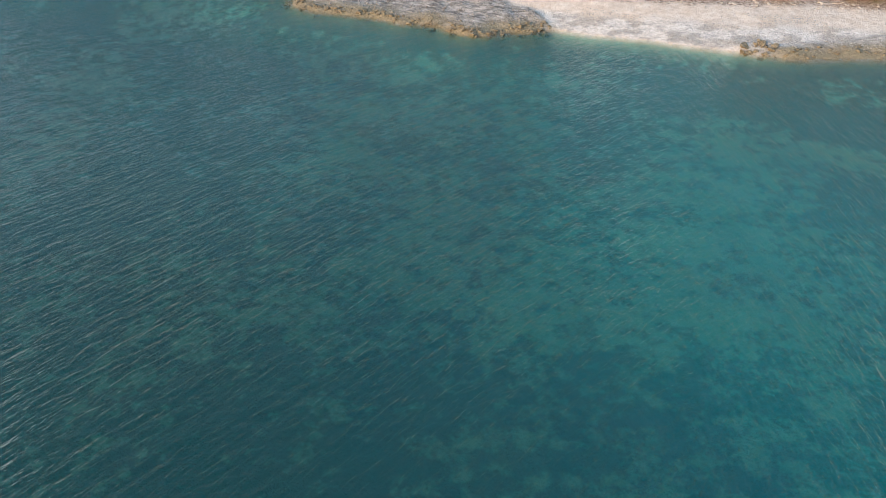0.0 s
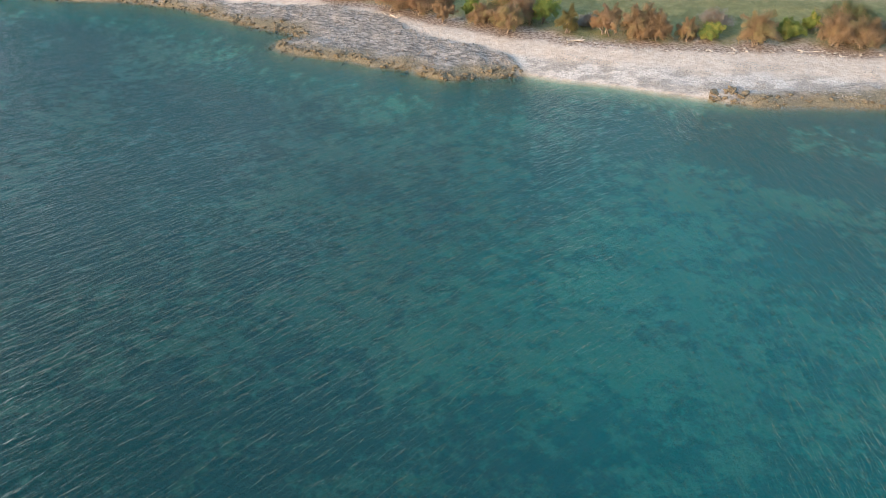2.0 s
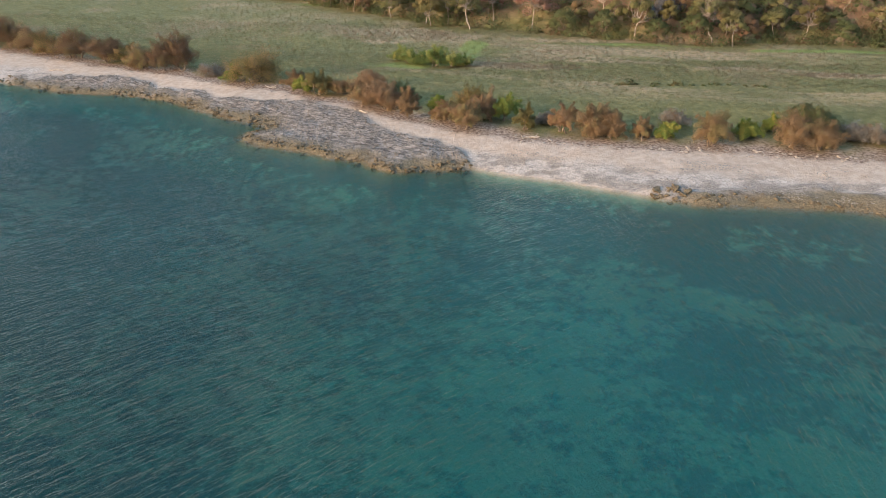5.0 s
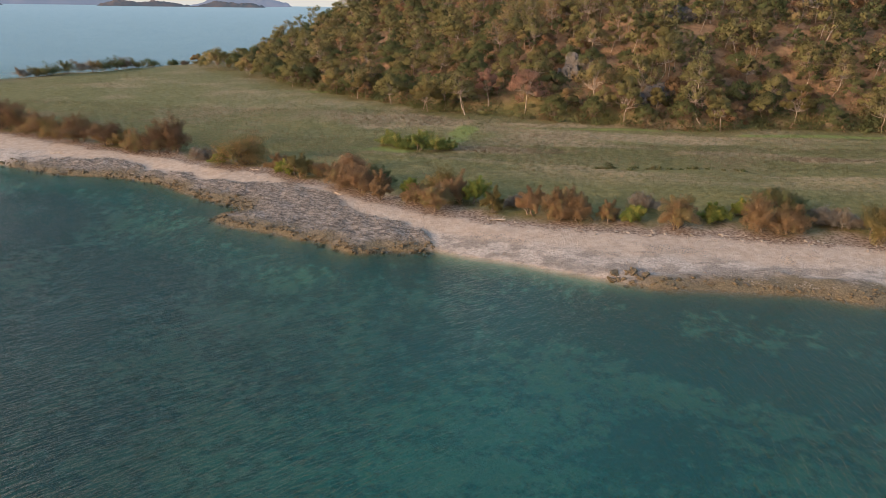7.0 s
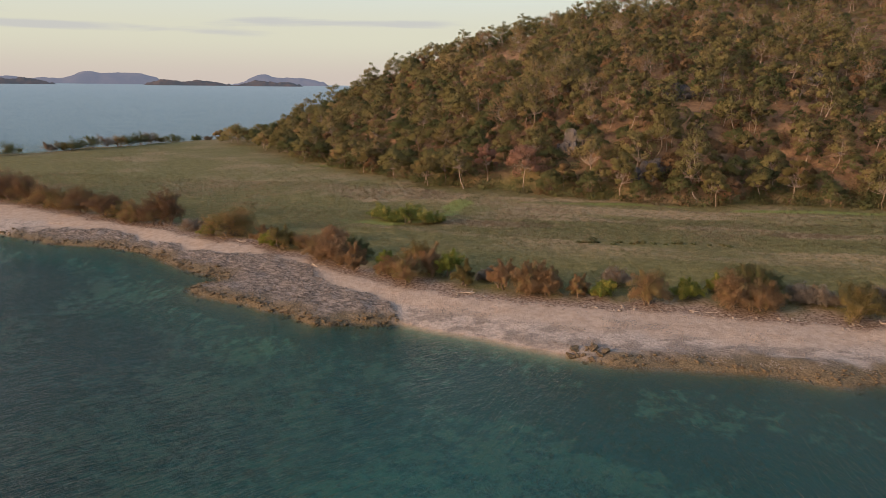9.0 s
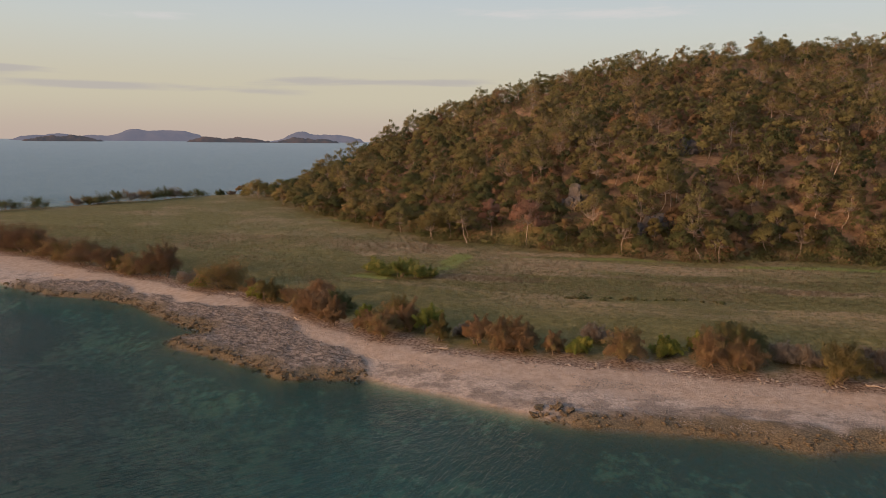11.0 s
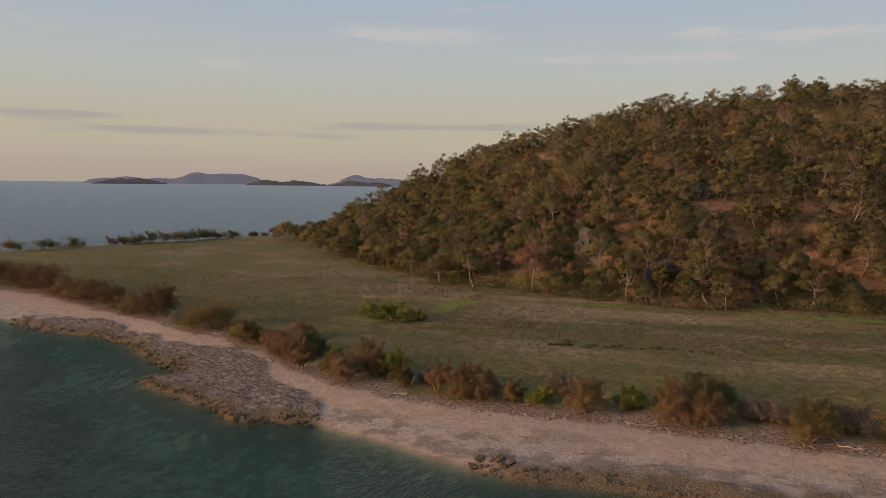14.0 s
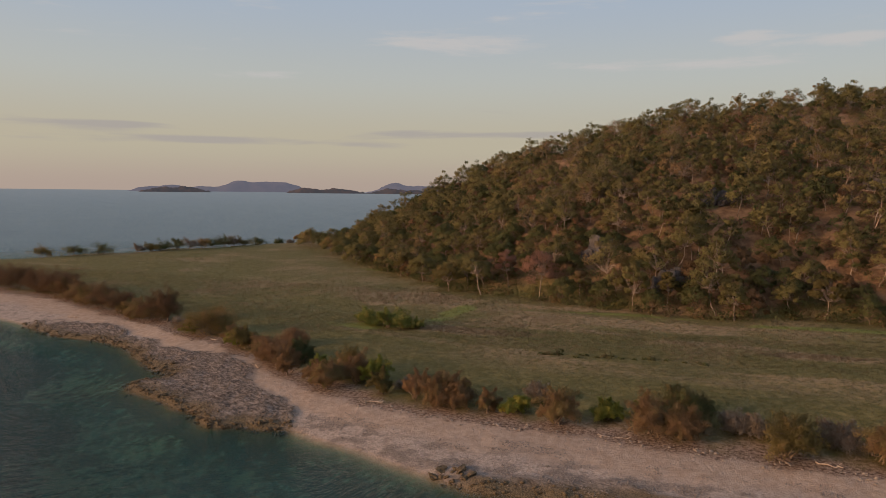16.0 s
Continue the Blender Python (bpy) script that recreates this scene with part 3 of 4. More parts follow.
def shrub(seed, height, width, clumps, cards, size, droop=0.5):
    """Wood and leaves of one many-stemmed shore shrub: a few leaning stems that carry feathery plumes, with gaps between them."""
    rng = np.random.default_rng(seed)
    wood, leaves = Soup(), Soup()
    stems = int(rng.integers(3, 6))
    lead = rng.uniform(0, 6.28)
    heads, feet = [], []
    for m in range(stems):
        a = lead + m * 2.4 + rng.uniform(-0.4, 0.4)
        reach = width * (0.06 if m == 0 else rng.uniform(0.16, 0.27))
        tall = height * (1.0, 0.66, 0.84, 0.56, 0.74)[m] * rng.uniform(0.9, 1.08)
        foot = np.array([math.cos(a) * reach * 0.35, math.sin(a) * reach * 0.35, -0.25])
        head = np.array([math.cos(a) * reach, math.sin(a) * reach, tall * 0.48])
        wood.add(*limb(rng, foot, head, 0.022 * height, 0.012 * height, 0.2, 4, 5))
        heads.append((head, tall, width * rng.uniform(0.38, 0.48)))
        feet.append(foot)
    for i in range(clumps):
        head, tall, wide = heads[i % stems]
        ang, rise = rng.uniform(0, 6.28), math.asin(rng.uniform(-0.55, 1.0))
        far = rng.uniform(0.5, 1.22)
        way = np.array([math.cos(ang) * math.cos(rise) * wide, math.sin(ang) * math.cos(rise) * wide, math.sin(rise) * tall * (0.5 if rise > 0 else 0.36)]) * far
        tip = head + way
        tip[2] = max(tip[2], 0.12)
        base = head * rng.uniform(0.5, 1.0) + feet[i % stems] * 0.1
        wood.add(*limb(rng, base, head + way * 0.85, 0.008 * height, 0.003 * height, 0.2, 3, 3))
        n = 4
        k = width * rng.uniform(0.065, 0.105)
        hue = rng.uniform(0.1, 0.9)
        sag = rng.uniform(0.0, 0.22) * height * droop
        for b in range(n):
            u = 0.35 + 0.65 * b / (n - 1)
            c = head + way * u
            c[2] = max(c[2] - sag * max(0.0, u - 0.6) * 2.0, 0.1)
            r = k * (1.2 - 0.62 * u)
            leaves.add(*leaf_sprays(rng, c, (r, r, r * 1.15), int(cards * 0.34 * (1.25 - 0.45 * u)), size, droop, 0.24, min(1.0, max(0.0, hue + rng.normal() * 0.08)), (0, 0, height * 0.3), 0.75))
    return wood, leaves


# ---- ground and sea ----
def spaced(lo, hi, parts):
    """Coordinates with the spacing given for each stretch: (end, step), growing beyond."""
    out, at = [lo], lo
    for end, s in parts:
        while at < end - 1e-6:
            at = min(at + s, end)
            out.append(at)
    s = parts[-1][1]
    while at < hi:
        s *= 1.35
        at = min(at + s, hi)
        out.append(at)
    return out


def both_ways(lo, hi, parts, first):
    start = parts[0][0]
    left, at, s = [], start, first
    while at > lo:
        s *= 1.35
        at = max(at - s, lo)
        left.append(at)
    return np.array(left[::-1] + spaced(start, hi, parts[1:]))


def sheet(xs, ys):
    gx, gy = np.meshgrid(xs, ys)
    w, h = len(xs), len(ys)
    i = (np.arange(h - 1)[:, None] * w + np.arange(w - 1)).ravel()
    return gx.ravel(), gy.ravel(), np.stack([i, i + 1, i + 1 + w, i + w], 1)


TRACKS = [[(-4, 93.5), (5.4, 91.5), (12.4, 90.6), (20.3, 88.4), (28.3, 86), (37.4, 82.8), (51, 82), (66, 79)], [(-99, 188), (-75, 174), (-55, 168)]]
GREENS = [(6.5, 110, 2.2, 10.0), (-30, 165, 12.0, 3.5), (60, 115.2, 15.0, 1.3), (1.5, 97, 7.0, 3.2), (30, 117.5, 12.0, 1.0)]
DRY = [(-7, 122, 13.0, 7.0), (22, 109, 9.0, 2.5), (54, 97, 7.0, 1.6), (45, 112.4, 4.0, 1.0), (12, 98, 14.0, 2.5)]
SCARP = [(26.5, 88.6), (32.2, 89.0), (36.7, 89.5), (44, 90)]

gx, gy, gf = sheet(both_ways(-5200, 5200, [(-90, 0), (-56, 1.0), (60, 0.42), (110, 1.2), (260, 5.0)], 1.0),
                   both_ways(-1500, 5000, [(30, 0), (53, 1.2), (92, 0.36), (135, 0.9), (300, 3.0), (480, 6.0)], 1.5))
gz, cover = land(gx, gy)
dry = np.clip(0.02 + 0.55 * fbm(gx, gy, 9.0, 81, 4), 0, 0.5) * step(gy, 78, 104) * cover["grass"]
dry = np.maximum(dry, 0.75 * step(fbm(gx * 0.22, gy, 4.5, 88, 4), 0.0, 0.5) * step(gx + 0.5 * gy, 45, 75) * step(gy, 76, 90) * cover["grass"])
for line in TRACKS:
    dry = np.maximum(dry, 0.4 * (1 - step(line_distance(gx, gy, smooth(line, False), False) + 0.8 * fbm(gx, gy, 3.0, 86, 3), 0.2, 2.0)))
for cx, cy, rx, ry in DRY:
    dry = np.maximum(dry, 1 - step(((gx - cx) / rx) ** 2 + ((gy - cy) / ry) ** 2 + 0.9 * fbm(gx, gy, 5.0, 84, 3), 0.2, 1.4) * 0.8 - 0.2)
green = np.zeros_like(gx)
for cx, cy, rx, ry in GREENS:
    green = np.maximum(green, 1 - step(((gx - cx) / rx) ** 2 + ((gy - cy) / ry) ** 2 + 0.8 * fbm(gx, gy, 4.0, 83, 3), 0.4, 1.2))
weed = np.clip(0.50 + 0.38 * fbm(gx, gy, 7.0, 87, 5) + 0.12 * (1 - step(gx, -16, 10)) + 0.14 * (1 - step(gy, 14, 30)) + 0.3 * (1 - step(gx + 0.5 * gy, -2, 24)) * (1 - step(gy, 22, 44)), 0, 1)
weed = np.clip(weed - 0.14 * np.exp(-((gx - 6) / 9) ** 2 - ((gy - 22) / 7) ** 2), 0, 1)
weed_bank = line_distance(gx, gy, smooth([(20, 51.5), (27.6, 48.8), (31.5, 46.6), (36, 46.2), (43, 44.5), (56, 41)], False), False) + 0.7 * fbm(gx, gy, 4.0, 92, 3)
sand_streak = line_distance(gx, gy, smooth([(21, 50), (25, 46), (30, 42.4), (36, 40)], False), False) + 0.5 * fbm(gx, gy, 4.0, 93, 3)
weed = np.clip(weed + 0.9 * np.exp(-(weed_bank / 2.2) ** 2) - 0.5 * np.exp(-(sand_streak / 1.3) ** 2), 0, 1.3)
weed = np.maximum(weed, 0.75 * np.exp(-((cover["dw"] + 2.5) / 4.0) ** 2))
weed = np.maximum(weed, 1.5 * np.maximum(step(gx, 22, 28), 1 - step(gx, 4, 10)) * np.exp(-((cover["dw"] + 1.0) / 1.6) ** 2))
rim = 1 - step(cover["dw"] + 1.1 * fbm(gx, gy, 2.5, 85, 3) - 0.9 * step(gx, 26, 36), 0.0, 2.8)
ground = new("ground", mesh_of("ground", np.stack([gx, gy, gz], 1), gf, GROUND, {
    "weed": weed, "litter": cover["litter"], "coral": cover["coral"], "rock": cover["rock"], "slab": cover["slab"], "grass": cover["grass"], "forest": cover["forest"], "rim": rim,
    "dry": dry, "green": green * cover["grass"], "bed": step(-cover["dw"], 0.3, 2.0)}, True))
tagged(ground, "sandy shore, grassy flat and brown hillside of an island", "ground", kind="structure")

sx, sy, sf = sheet(both_ways(-5200, 5200, [(-70, 0), (70, 0.8)], 1.2), both_ways(-1500, 5000, [(5, 0), (90, 0.8)], 1.2))
sz, under_sea = land(sx, sy)
depth = np.clip(-sz, 0, None)
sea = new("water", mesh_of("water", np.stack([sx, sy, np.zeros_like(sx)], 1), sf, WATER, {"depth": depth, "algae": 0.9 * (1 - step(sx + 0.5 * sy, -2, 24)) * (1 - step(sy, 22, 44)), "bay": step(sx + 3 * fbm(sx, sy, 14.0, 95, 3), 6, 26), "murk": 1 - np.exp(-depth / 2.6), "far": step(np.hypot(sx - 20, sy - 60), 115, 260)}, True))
sea.visible_shadow = False
tagged(sea, "teal rippled sea, clear over the shallows", "water", kind="structure")


def height_at(x, y):
    return float(land(np.array([x]), np.array([y]))[0][0])


# ---- far islands ----
def island(name, label, x, y, length, depth_m, peaks, material):
    """A low far island: peaks are (place along it from -1 to 1, height, width)."""
    us, vs = np.linspace(-1.05, 1.05, 90), np.linspace(-1, 1, 16)
    u, v = np.meshgrid(us, vs)
    u, v = u.ravel(), v.ravel()
    h = np.zeros_like(u)
    for p, top, w in peaks:
        h = h + (top * np.exp(-((u - p) / w) ** 2)) ** 3
    h = h ** (1 / 3)
    h = h * np.clip(1 - v * v, 0, 1) ** 0.8 * np.clip((1 - u * u) * 5, 0, 1) + 5.0 * fbm(u * 30, v * 8, 2.0, 91, 3) * (1 - v * v) * np.clip((1 - u * u) * 4, 0, 1)
    along = np.array([y, -x]) / math.hypot(x, y)
    out = np.array([x, y]) / math.hypot(x, y)
    pos = np.stack([x + along[0] * u * length / 2 + out[0] * v * depth_m, y + along[1] * u * length / 2 + out[1] * v * depth_m, h - 2.0], 1)
    i = (np.arange(15)[:, None] * 90 + np.arange(89)).ravel()
    ob = new(name, mesh_of(name, pos, np.stack([i, i + 1, i + 91, i + 90], 1), material, (), True))
    return tagged(ob, label, "island", kind="structure")


# aerial haze is put into the bluish base colours and the emission
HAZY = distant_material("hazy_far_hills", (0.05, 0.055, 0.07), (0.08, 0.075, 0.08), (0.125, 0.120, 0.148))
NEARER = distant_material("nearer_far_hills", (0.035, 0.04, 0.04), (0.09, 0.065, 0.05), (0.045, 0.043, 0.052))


def isle_at(bearing, far):
    """A place that many degrees left of +y."""
    return 30 - math.sin(radians(bearing)) * far, 5 + math.cos(radians(bearing)) * far


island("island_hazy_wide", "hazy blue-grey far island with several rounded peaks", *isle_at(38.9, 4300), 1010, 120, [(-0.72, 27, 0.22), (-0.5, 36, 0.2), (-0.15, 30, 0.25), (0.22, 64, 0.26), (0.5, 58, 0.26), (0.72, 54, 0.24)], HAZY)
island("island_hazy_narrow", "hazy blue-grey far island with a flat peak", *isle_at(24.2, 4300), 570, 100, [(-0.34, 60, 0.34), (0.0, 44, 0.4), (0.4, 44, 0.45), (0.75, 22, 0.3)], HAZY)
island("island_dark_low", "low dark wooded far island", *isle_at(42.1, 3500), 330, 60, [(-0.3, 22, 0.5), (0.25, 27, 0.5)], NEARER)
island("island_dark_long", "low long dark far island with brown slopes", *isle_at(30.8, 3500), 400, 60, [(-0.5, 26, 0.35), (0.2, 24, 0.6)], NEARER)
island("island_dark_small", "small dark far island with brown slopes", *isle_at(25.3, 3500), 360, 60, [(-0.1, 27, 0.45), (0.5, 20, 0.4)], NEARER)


# ---- hill trees ----
rng = np.random.default_rng(7)
kinds = []
CROWN_OF = ("gum", "gum", "gum", "gum", "dark", "brown", "gum", "dark")
for i in range(8):
    h = (8.2, 6.6, 9.0, 5.6, 6.0, 4.6, 8.6, 5.4)[i]
    kinds.append((h, i))
spots = []
gx0, gy0 = np.meshgrid(np.arange(-110, 150, 3.9), np.arange(114, 330, 3.9))
px = (gx0 + rng.uniform(-2.0, 2.0, gx0.shape)).ravel()
py = (gy0 + rng.uniform(-2.0, 2.0, gy0.shape)).ravel()
pz, pc = land(px, py)
thin = fbm(px, py, 24.0, 101, 3)
pf = land(px, py + 6)[0]
keep = (pf - pz > -2.0) & (pc["dh"] > -3.5) & (pc["dw"] > 2) & ~((thin > 0.28) & (pc["dh"] > 40)) & (rng.uniform(size=px.shape) < np.where(pc["dh"] > 60, 0.72, 0.95))
trees = np.stack([px, py, pz], 1)[keep]
inner_hill = pc["dh"][keep]
OPEN_BEFORE = [(8.4, 134.2, 2.6), (15.4, 130.6, 3.8), (32.0, 123.0, 2.6), (37.0, 124.0, 1.8), (59.0, 125.2, 2.8), (23.6, 138.6, 3.2)]


def in_the_open(x, y):
    return any(abs(x - cx) < wide and cy - 12 < y < cy + 1.0 for cx, cy, wide in OPEN_BEFORE)


clear = np.array([not in_the_open(x, y) for x, y in trees[:, :2]])
trees, inner_hill = trees[clear], inner_hill[clear]
order = np.argsort(inner_hill + np.abs(trees[:, 0] - 20) * 0.12)
trees, inner_hill = trees[order], inner_hill[order]

wood_near, leaf_near, leaf_far, wood_far = [], [], [], []
for h, i in kinds:
    spread = h * (0.34, 0.36, 0.31, 0.38, 0.42, 0.38, 0.36, 0.44)[i]
    w, l = gum_tree(100 + i, h, spread, 24, 82, 0.22, low=CROWN_OF[i] != "gum")
    wood_near.append(w.mesh("gum_wood", PALE_BARK if CROWN_OF[i] == "gum" else BROWN_BARK, True))
    leaf_near.append(l.mesh("gum_crown", dict(gum=GUM_LEAF, dark=DEEP_LEAF, brown=BROWN_LEAF)[CROWN_OF[i]]))
    w, l = gum_tree(100 + i, h, spread, 16, 38, 0.33, False, False, CROWN_OF[i] != "gum")
    leaf_far.append((np.vstack(l.v), np.vstack(l.f), np.vstack(l.o)))
    wood_far.append((np.vstack(w.v), np.vstack(w.f)))

NEAR_TREES = 290
first = {}
for n, (x, y, z) in enumerate(trees[:NEAR_TREES]):
    i = int(rng.integers(0, 8))
    if inner_hill[n] < 14 and rng.uniform() < 0.35:
        i = int(rng.choice((4, 7)))
    s = rng.uniform(0.75, 1.12) * (1.0 - 0.08 * min(inner_hill[n] / 80, 1))
    m = Matrix.LocRotScale((x, y, z - 0.1), Euler((rng.normal() * 0.04, rng.normal() * 0.04, rng.uniform(0, 6.28))), None)
    if i not in first:
        t = empty(dict(gum="gum_tree", dark="scrub_tree", brown="brown_scrub_tree")[CROWN_OF[i]], m)
        under(t, "trunk", wood_near[i])
        under(t, "crown", leaf_near[i])
        tagged(t, dict(gum="gum tree with pale trunk and open olive crown on the slope", dark="dark green spreading scrub tree at the foot of the hill", brown="low brown-leaved scrub tree among the gums of the slope")[CROWN_OF[i]], "tree", "trees on the hill")
        first[i] = t
        t.scale = (s, s, s)
    else:
        t = copy_thing(first[i], m)
        t.scale = (s, s, s)

soups, soup_w = dict(gum=Soup(), dark=Soup(), brown=Soup()), Soup()
for (x, y, z), up_hill in zip(trees[NEAR_TREES:], inner_hill[NEAR_TREES:]):
    i = int(rng.integers(0, 8))
    s, a = rng.uniform(0.75, 1.12) * (1.0 - 0.1 * min(up_hill / 80, 1)), rng.uniform(0, 6.28)
    turn_m = np.array([[math.cos(a), -math.sin(a), 0], [math.sin(a), math.cos(a), 0], [0, 0, 1]]) * s
    hue = rng.uniform(0.15, 0.85) + 0.15 * min(up_hill / 70, 1)
    soups[CROWN_OF[i]].add(leaf_far[i][0] @ turn_m.T + (x, y, z), leaf_far[i][1], hue, leaf_far[i][2] @ turn_m.T / s)
    soup_w.add(wood_far[i][0] @ turn_m.T + (x, y, z), wood_far[i][1], hue)
far_wood = empty("hill_woodland", pose(0, 0, 0))
tagged(far_wood, "olive and rust-brown open woodland covering the hillside", "woodland", kind="stuff")
under(far_wood, "crowns", soups["gum"].mesh("woodland_crowns", GUM_LEAF))
under(far_wood, "dark_crowns", soups["dark"].mesh("woodland_dark_crowns", DEEP_LEAF))
under(far_wood, "brown_crowns", soups["brown"].mesh("woodland_brown_crowns", BROWN_LEAF))
under(far_wood, "trunks", soup_w.mesh("woodland_trunks", PALE_BARK, True))

# ---- shore shrubs ----
SHRUB_LEAF = dict(umber=UMBER_LEAF, rust=RUST_LEAF, peach=PEACH_LEAF, olive=OLIVE_LEAF, lime=LIME_LEAF, dark=DEEP_LEAF, grey=GREY_TWIG, green=PALM_LEAF)
SHRUB_WORDS = dict(umber="dark rust-brown dense shrub at the top of the beach", peach="peach-brown dry-leaved shrub at the top of the beach", rust="rust-brown leafy shrub at the top of the beach", olive="olive-green bushy shrub at the top of the beach", lime="yellow-green small shrub above the beach",
                   dark="dark green rounded shrub above the beach", grey="grey leafless twiggy shrub behind the beach", green="bright green leafy clump in the grass")


def place_shrub(x, y, height, width, kind, seed, droop=0.5, clumps=0, group="shrubs along the beach"):
    width, n = width * 1.12, clumps or int(30 + width * 8)
    w, l = shrub(seed, height, width, n, (185 if kind != "grey" else 90) if group == "shrubs along the beach" else 150, 0.15 if group != "shrubs on the far shore" else 0.22, droop)
    t = empty("shrub", pose(x, y, height_at(x, y)))
    under(t, "trunk", w.mesh("shrub_wood", BROWN_BARK, True))
    under(t, "foliage", l.mesh("shrub_foliage", SHRUB_LEAF[kind]))
    return tagged(t, SHRUB_WORDS[kind], "shrub", group)


SHRUBS = [(-88, 105, 5.0, 7.5, "umber"), (-80, 104, 5.2, 7.4, "umber"), (-73, 103, 4.8, 6.4, "umber"), (-69.5, 105.5, 4.6, 5.6, "umber"), (-66.5, 102, 5.6, 6.6, "umber"), (-61.5, 99.8, 4.8, 5.6, "umber"), (-57.2, 98.6, 4.2, 4.8, "rust"), (-54.0, 97.2, 3.0, 4.2, "olive"),
          (-48.1, 94.8, 4.6, 6.0, "umber"), (-42.4, 92.8, 4.4, 5.0, "umber"), (-39.2, 92.2, 3.0, 3.2, "olive"), (-36.2, 90.6, 3.2, 4.0, "rust"), (-32.6, 89.8, 4.6, 4.8, "umber"), (-30.2, 89.8, 6.0, 3.8, "umber"), (-25.2, 87.4, 1.6, 3.0, "grey"), (-18.3, 84.8, 4.3, 6.4, "olive"), (-21.0, 84.2, 2.2, 2.0, "lime"),
          (-12.4, 82.4, 2.2, 2.4, "rust"), (-10.4, 80.4, 2.0, 2.2, "lime"), (-8.6, 79.4, 3.4, 3.0, "olive"), (-6.2, 79.6, 2.2, 2.6, "rust"), (-3.2, 82.0, 2.4, 4.0, "peach"), (-2.6, 75.4, 3.4, 3.6, "rust"), (-0.2, 74.2, 3.6, 3.6, "peach"), (1.4, 76.2, 3.0, 3.0, "dark"), (2.9, 71.6, 3.3, 2.2, "rust"),
          (5.8, 72.8, 2.3, 1.8, "lime"), (7.2, 71.0, 2.6, 2.6, "rust"), (9.3, 68.6, 3.2, 3.2, "rust"), (9.2, 73.2, 3.2, 3.4, "olive"), (10.9, 71.8, 3.8, 2.8, "peach"), (13.1, 71.6, 3.4, 2.6, "lime"), (15.2, 68.8, 3.0, 1.6, "olive"), (17.2, 70.8, 1.3, 2.0, "grey"),
          (18.8, 68.8, 3.6, 2.2, "peach"), (21.4, 67.6, 3.4, 2.8, "rust"), (23.3, 67.6, 3.2, 2.8, "rust"), (22.4, 68.4, 3.0, 3.4, "rust"), (26.3, 67.6, 2.3, 1.9, "rust"), (28.6, 68.4, 1.8, 2.2, "lime"), (29.6, 71.6, 2.1, 2.8, "grey"), (32.4, 67.2, 4.1, 3.2, "rust"), (36.2, 69.4, 2.1, 2.2, "lime"),
          (39.2, 71.4, 2.0, 1.4, "lime"), (40.0, 67.4, 3.6, 3.6, "rust"), (42.4, 67.2, 3.5, 3.4, "rust"), (42.6, 70.2, 4.2, 4.2, "dark"), (46.4, 70.0, 2.2, 3.0, "grey"), (48.2, 69.2, 2.0, 2.6, "grey"), (49.8, 66.4, 4.2, 3.9, "olive"), (53.6, 69.4, 2.2, 3.6, "grey"),
          (56.4, 67.6, 3.6, 3.6, "rust"), (62, 68.5, 4.2, 5, "rust"), (69, 69.5, 4.0, 5, "olive")]
for k, (x, y, h, w, kind) in enumerate(SHRUBS):
    place_shrub(x, y, h, w, kind, 300 + k)
for k, (x, y, h, w) in enumerate([(-1.2, 97.4, 2.5, 3.0), (0.8, 96.8, 1.9, 2.6), (2.8, 95.2, 3.1, 2.6), (5.0, 95.6, 2.2, 3.0), (2.4, 99.0, 2.4, 3.4), (-2.8, 99.5, 2.2, 2.4), (6.4, 96.8, 1.6, 2.2)]):
    place_shrub(x, y, h, w, "green", 400 + k, 0.1, 0, "green clump in the grass")
FAR_SHORE_SHRUBS = [(-138, 150, 3.6, 6.2), (-134.5, 157, 4.0, 6.6), (-132, 164.5, 3.6, 6.4), (-129, 175, 2.6, 3.6), (-126.5, 178, 3.0, 4.0), (-124, 180, 3.8, 5.6), (-123, 185, 4.2, 5.8), (-122, 190, 3.8, 5.6), (-120.6, 194, 4.6, 5.4),
                    (-120, 199, 3.8, 5.8), (-119, 203, 4.6, 6.0), (-118.2, 207, 4.2, 5.6), (-117.4, 210, 3.6, 4.4), (-117, 218, 3.2, 6.6), (-113, 226, 2.4, 4.4), (-112, 232, 2.0, 3.6), (-110.6, 239, 2.6, 4.6), (-104, 240, 3.2, 5.0)]
for k, (x, y, h, w) in enumerate(FAR_SHORE_SHRUBS):
    place_shrub(x + 8.0, y, h, w, ("olive", "dark", "dark", "grey")[k % 4], 430 + k, 0.15, 26, "shrubs on the far shore")

# ---- named trees at the foot of the hill, boulders, undergrowth ----
def single_tree(x, y, h, spread, seed, leaf, label, bare=False, cards=120, size=0.26, low=False):
    w, l = gum_tree(seed, h, spread, 22, cards, size, bare, low=low)
    t = empty("gum_tree", pose(x, y, height_at(x, y)))
    under(t, "trunk", w.mesh("gum_wood", PALE_BARK, True))
    under(t, "crown", l.mesh("gum_crown", leaf))
    return tagged(t, label, "tree", "trees on the hill")


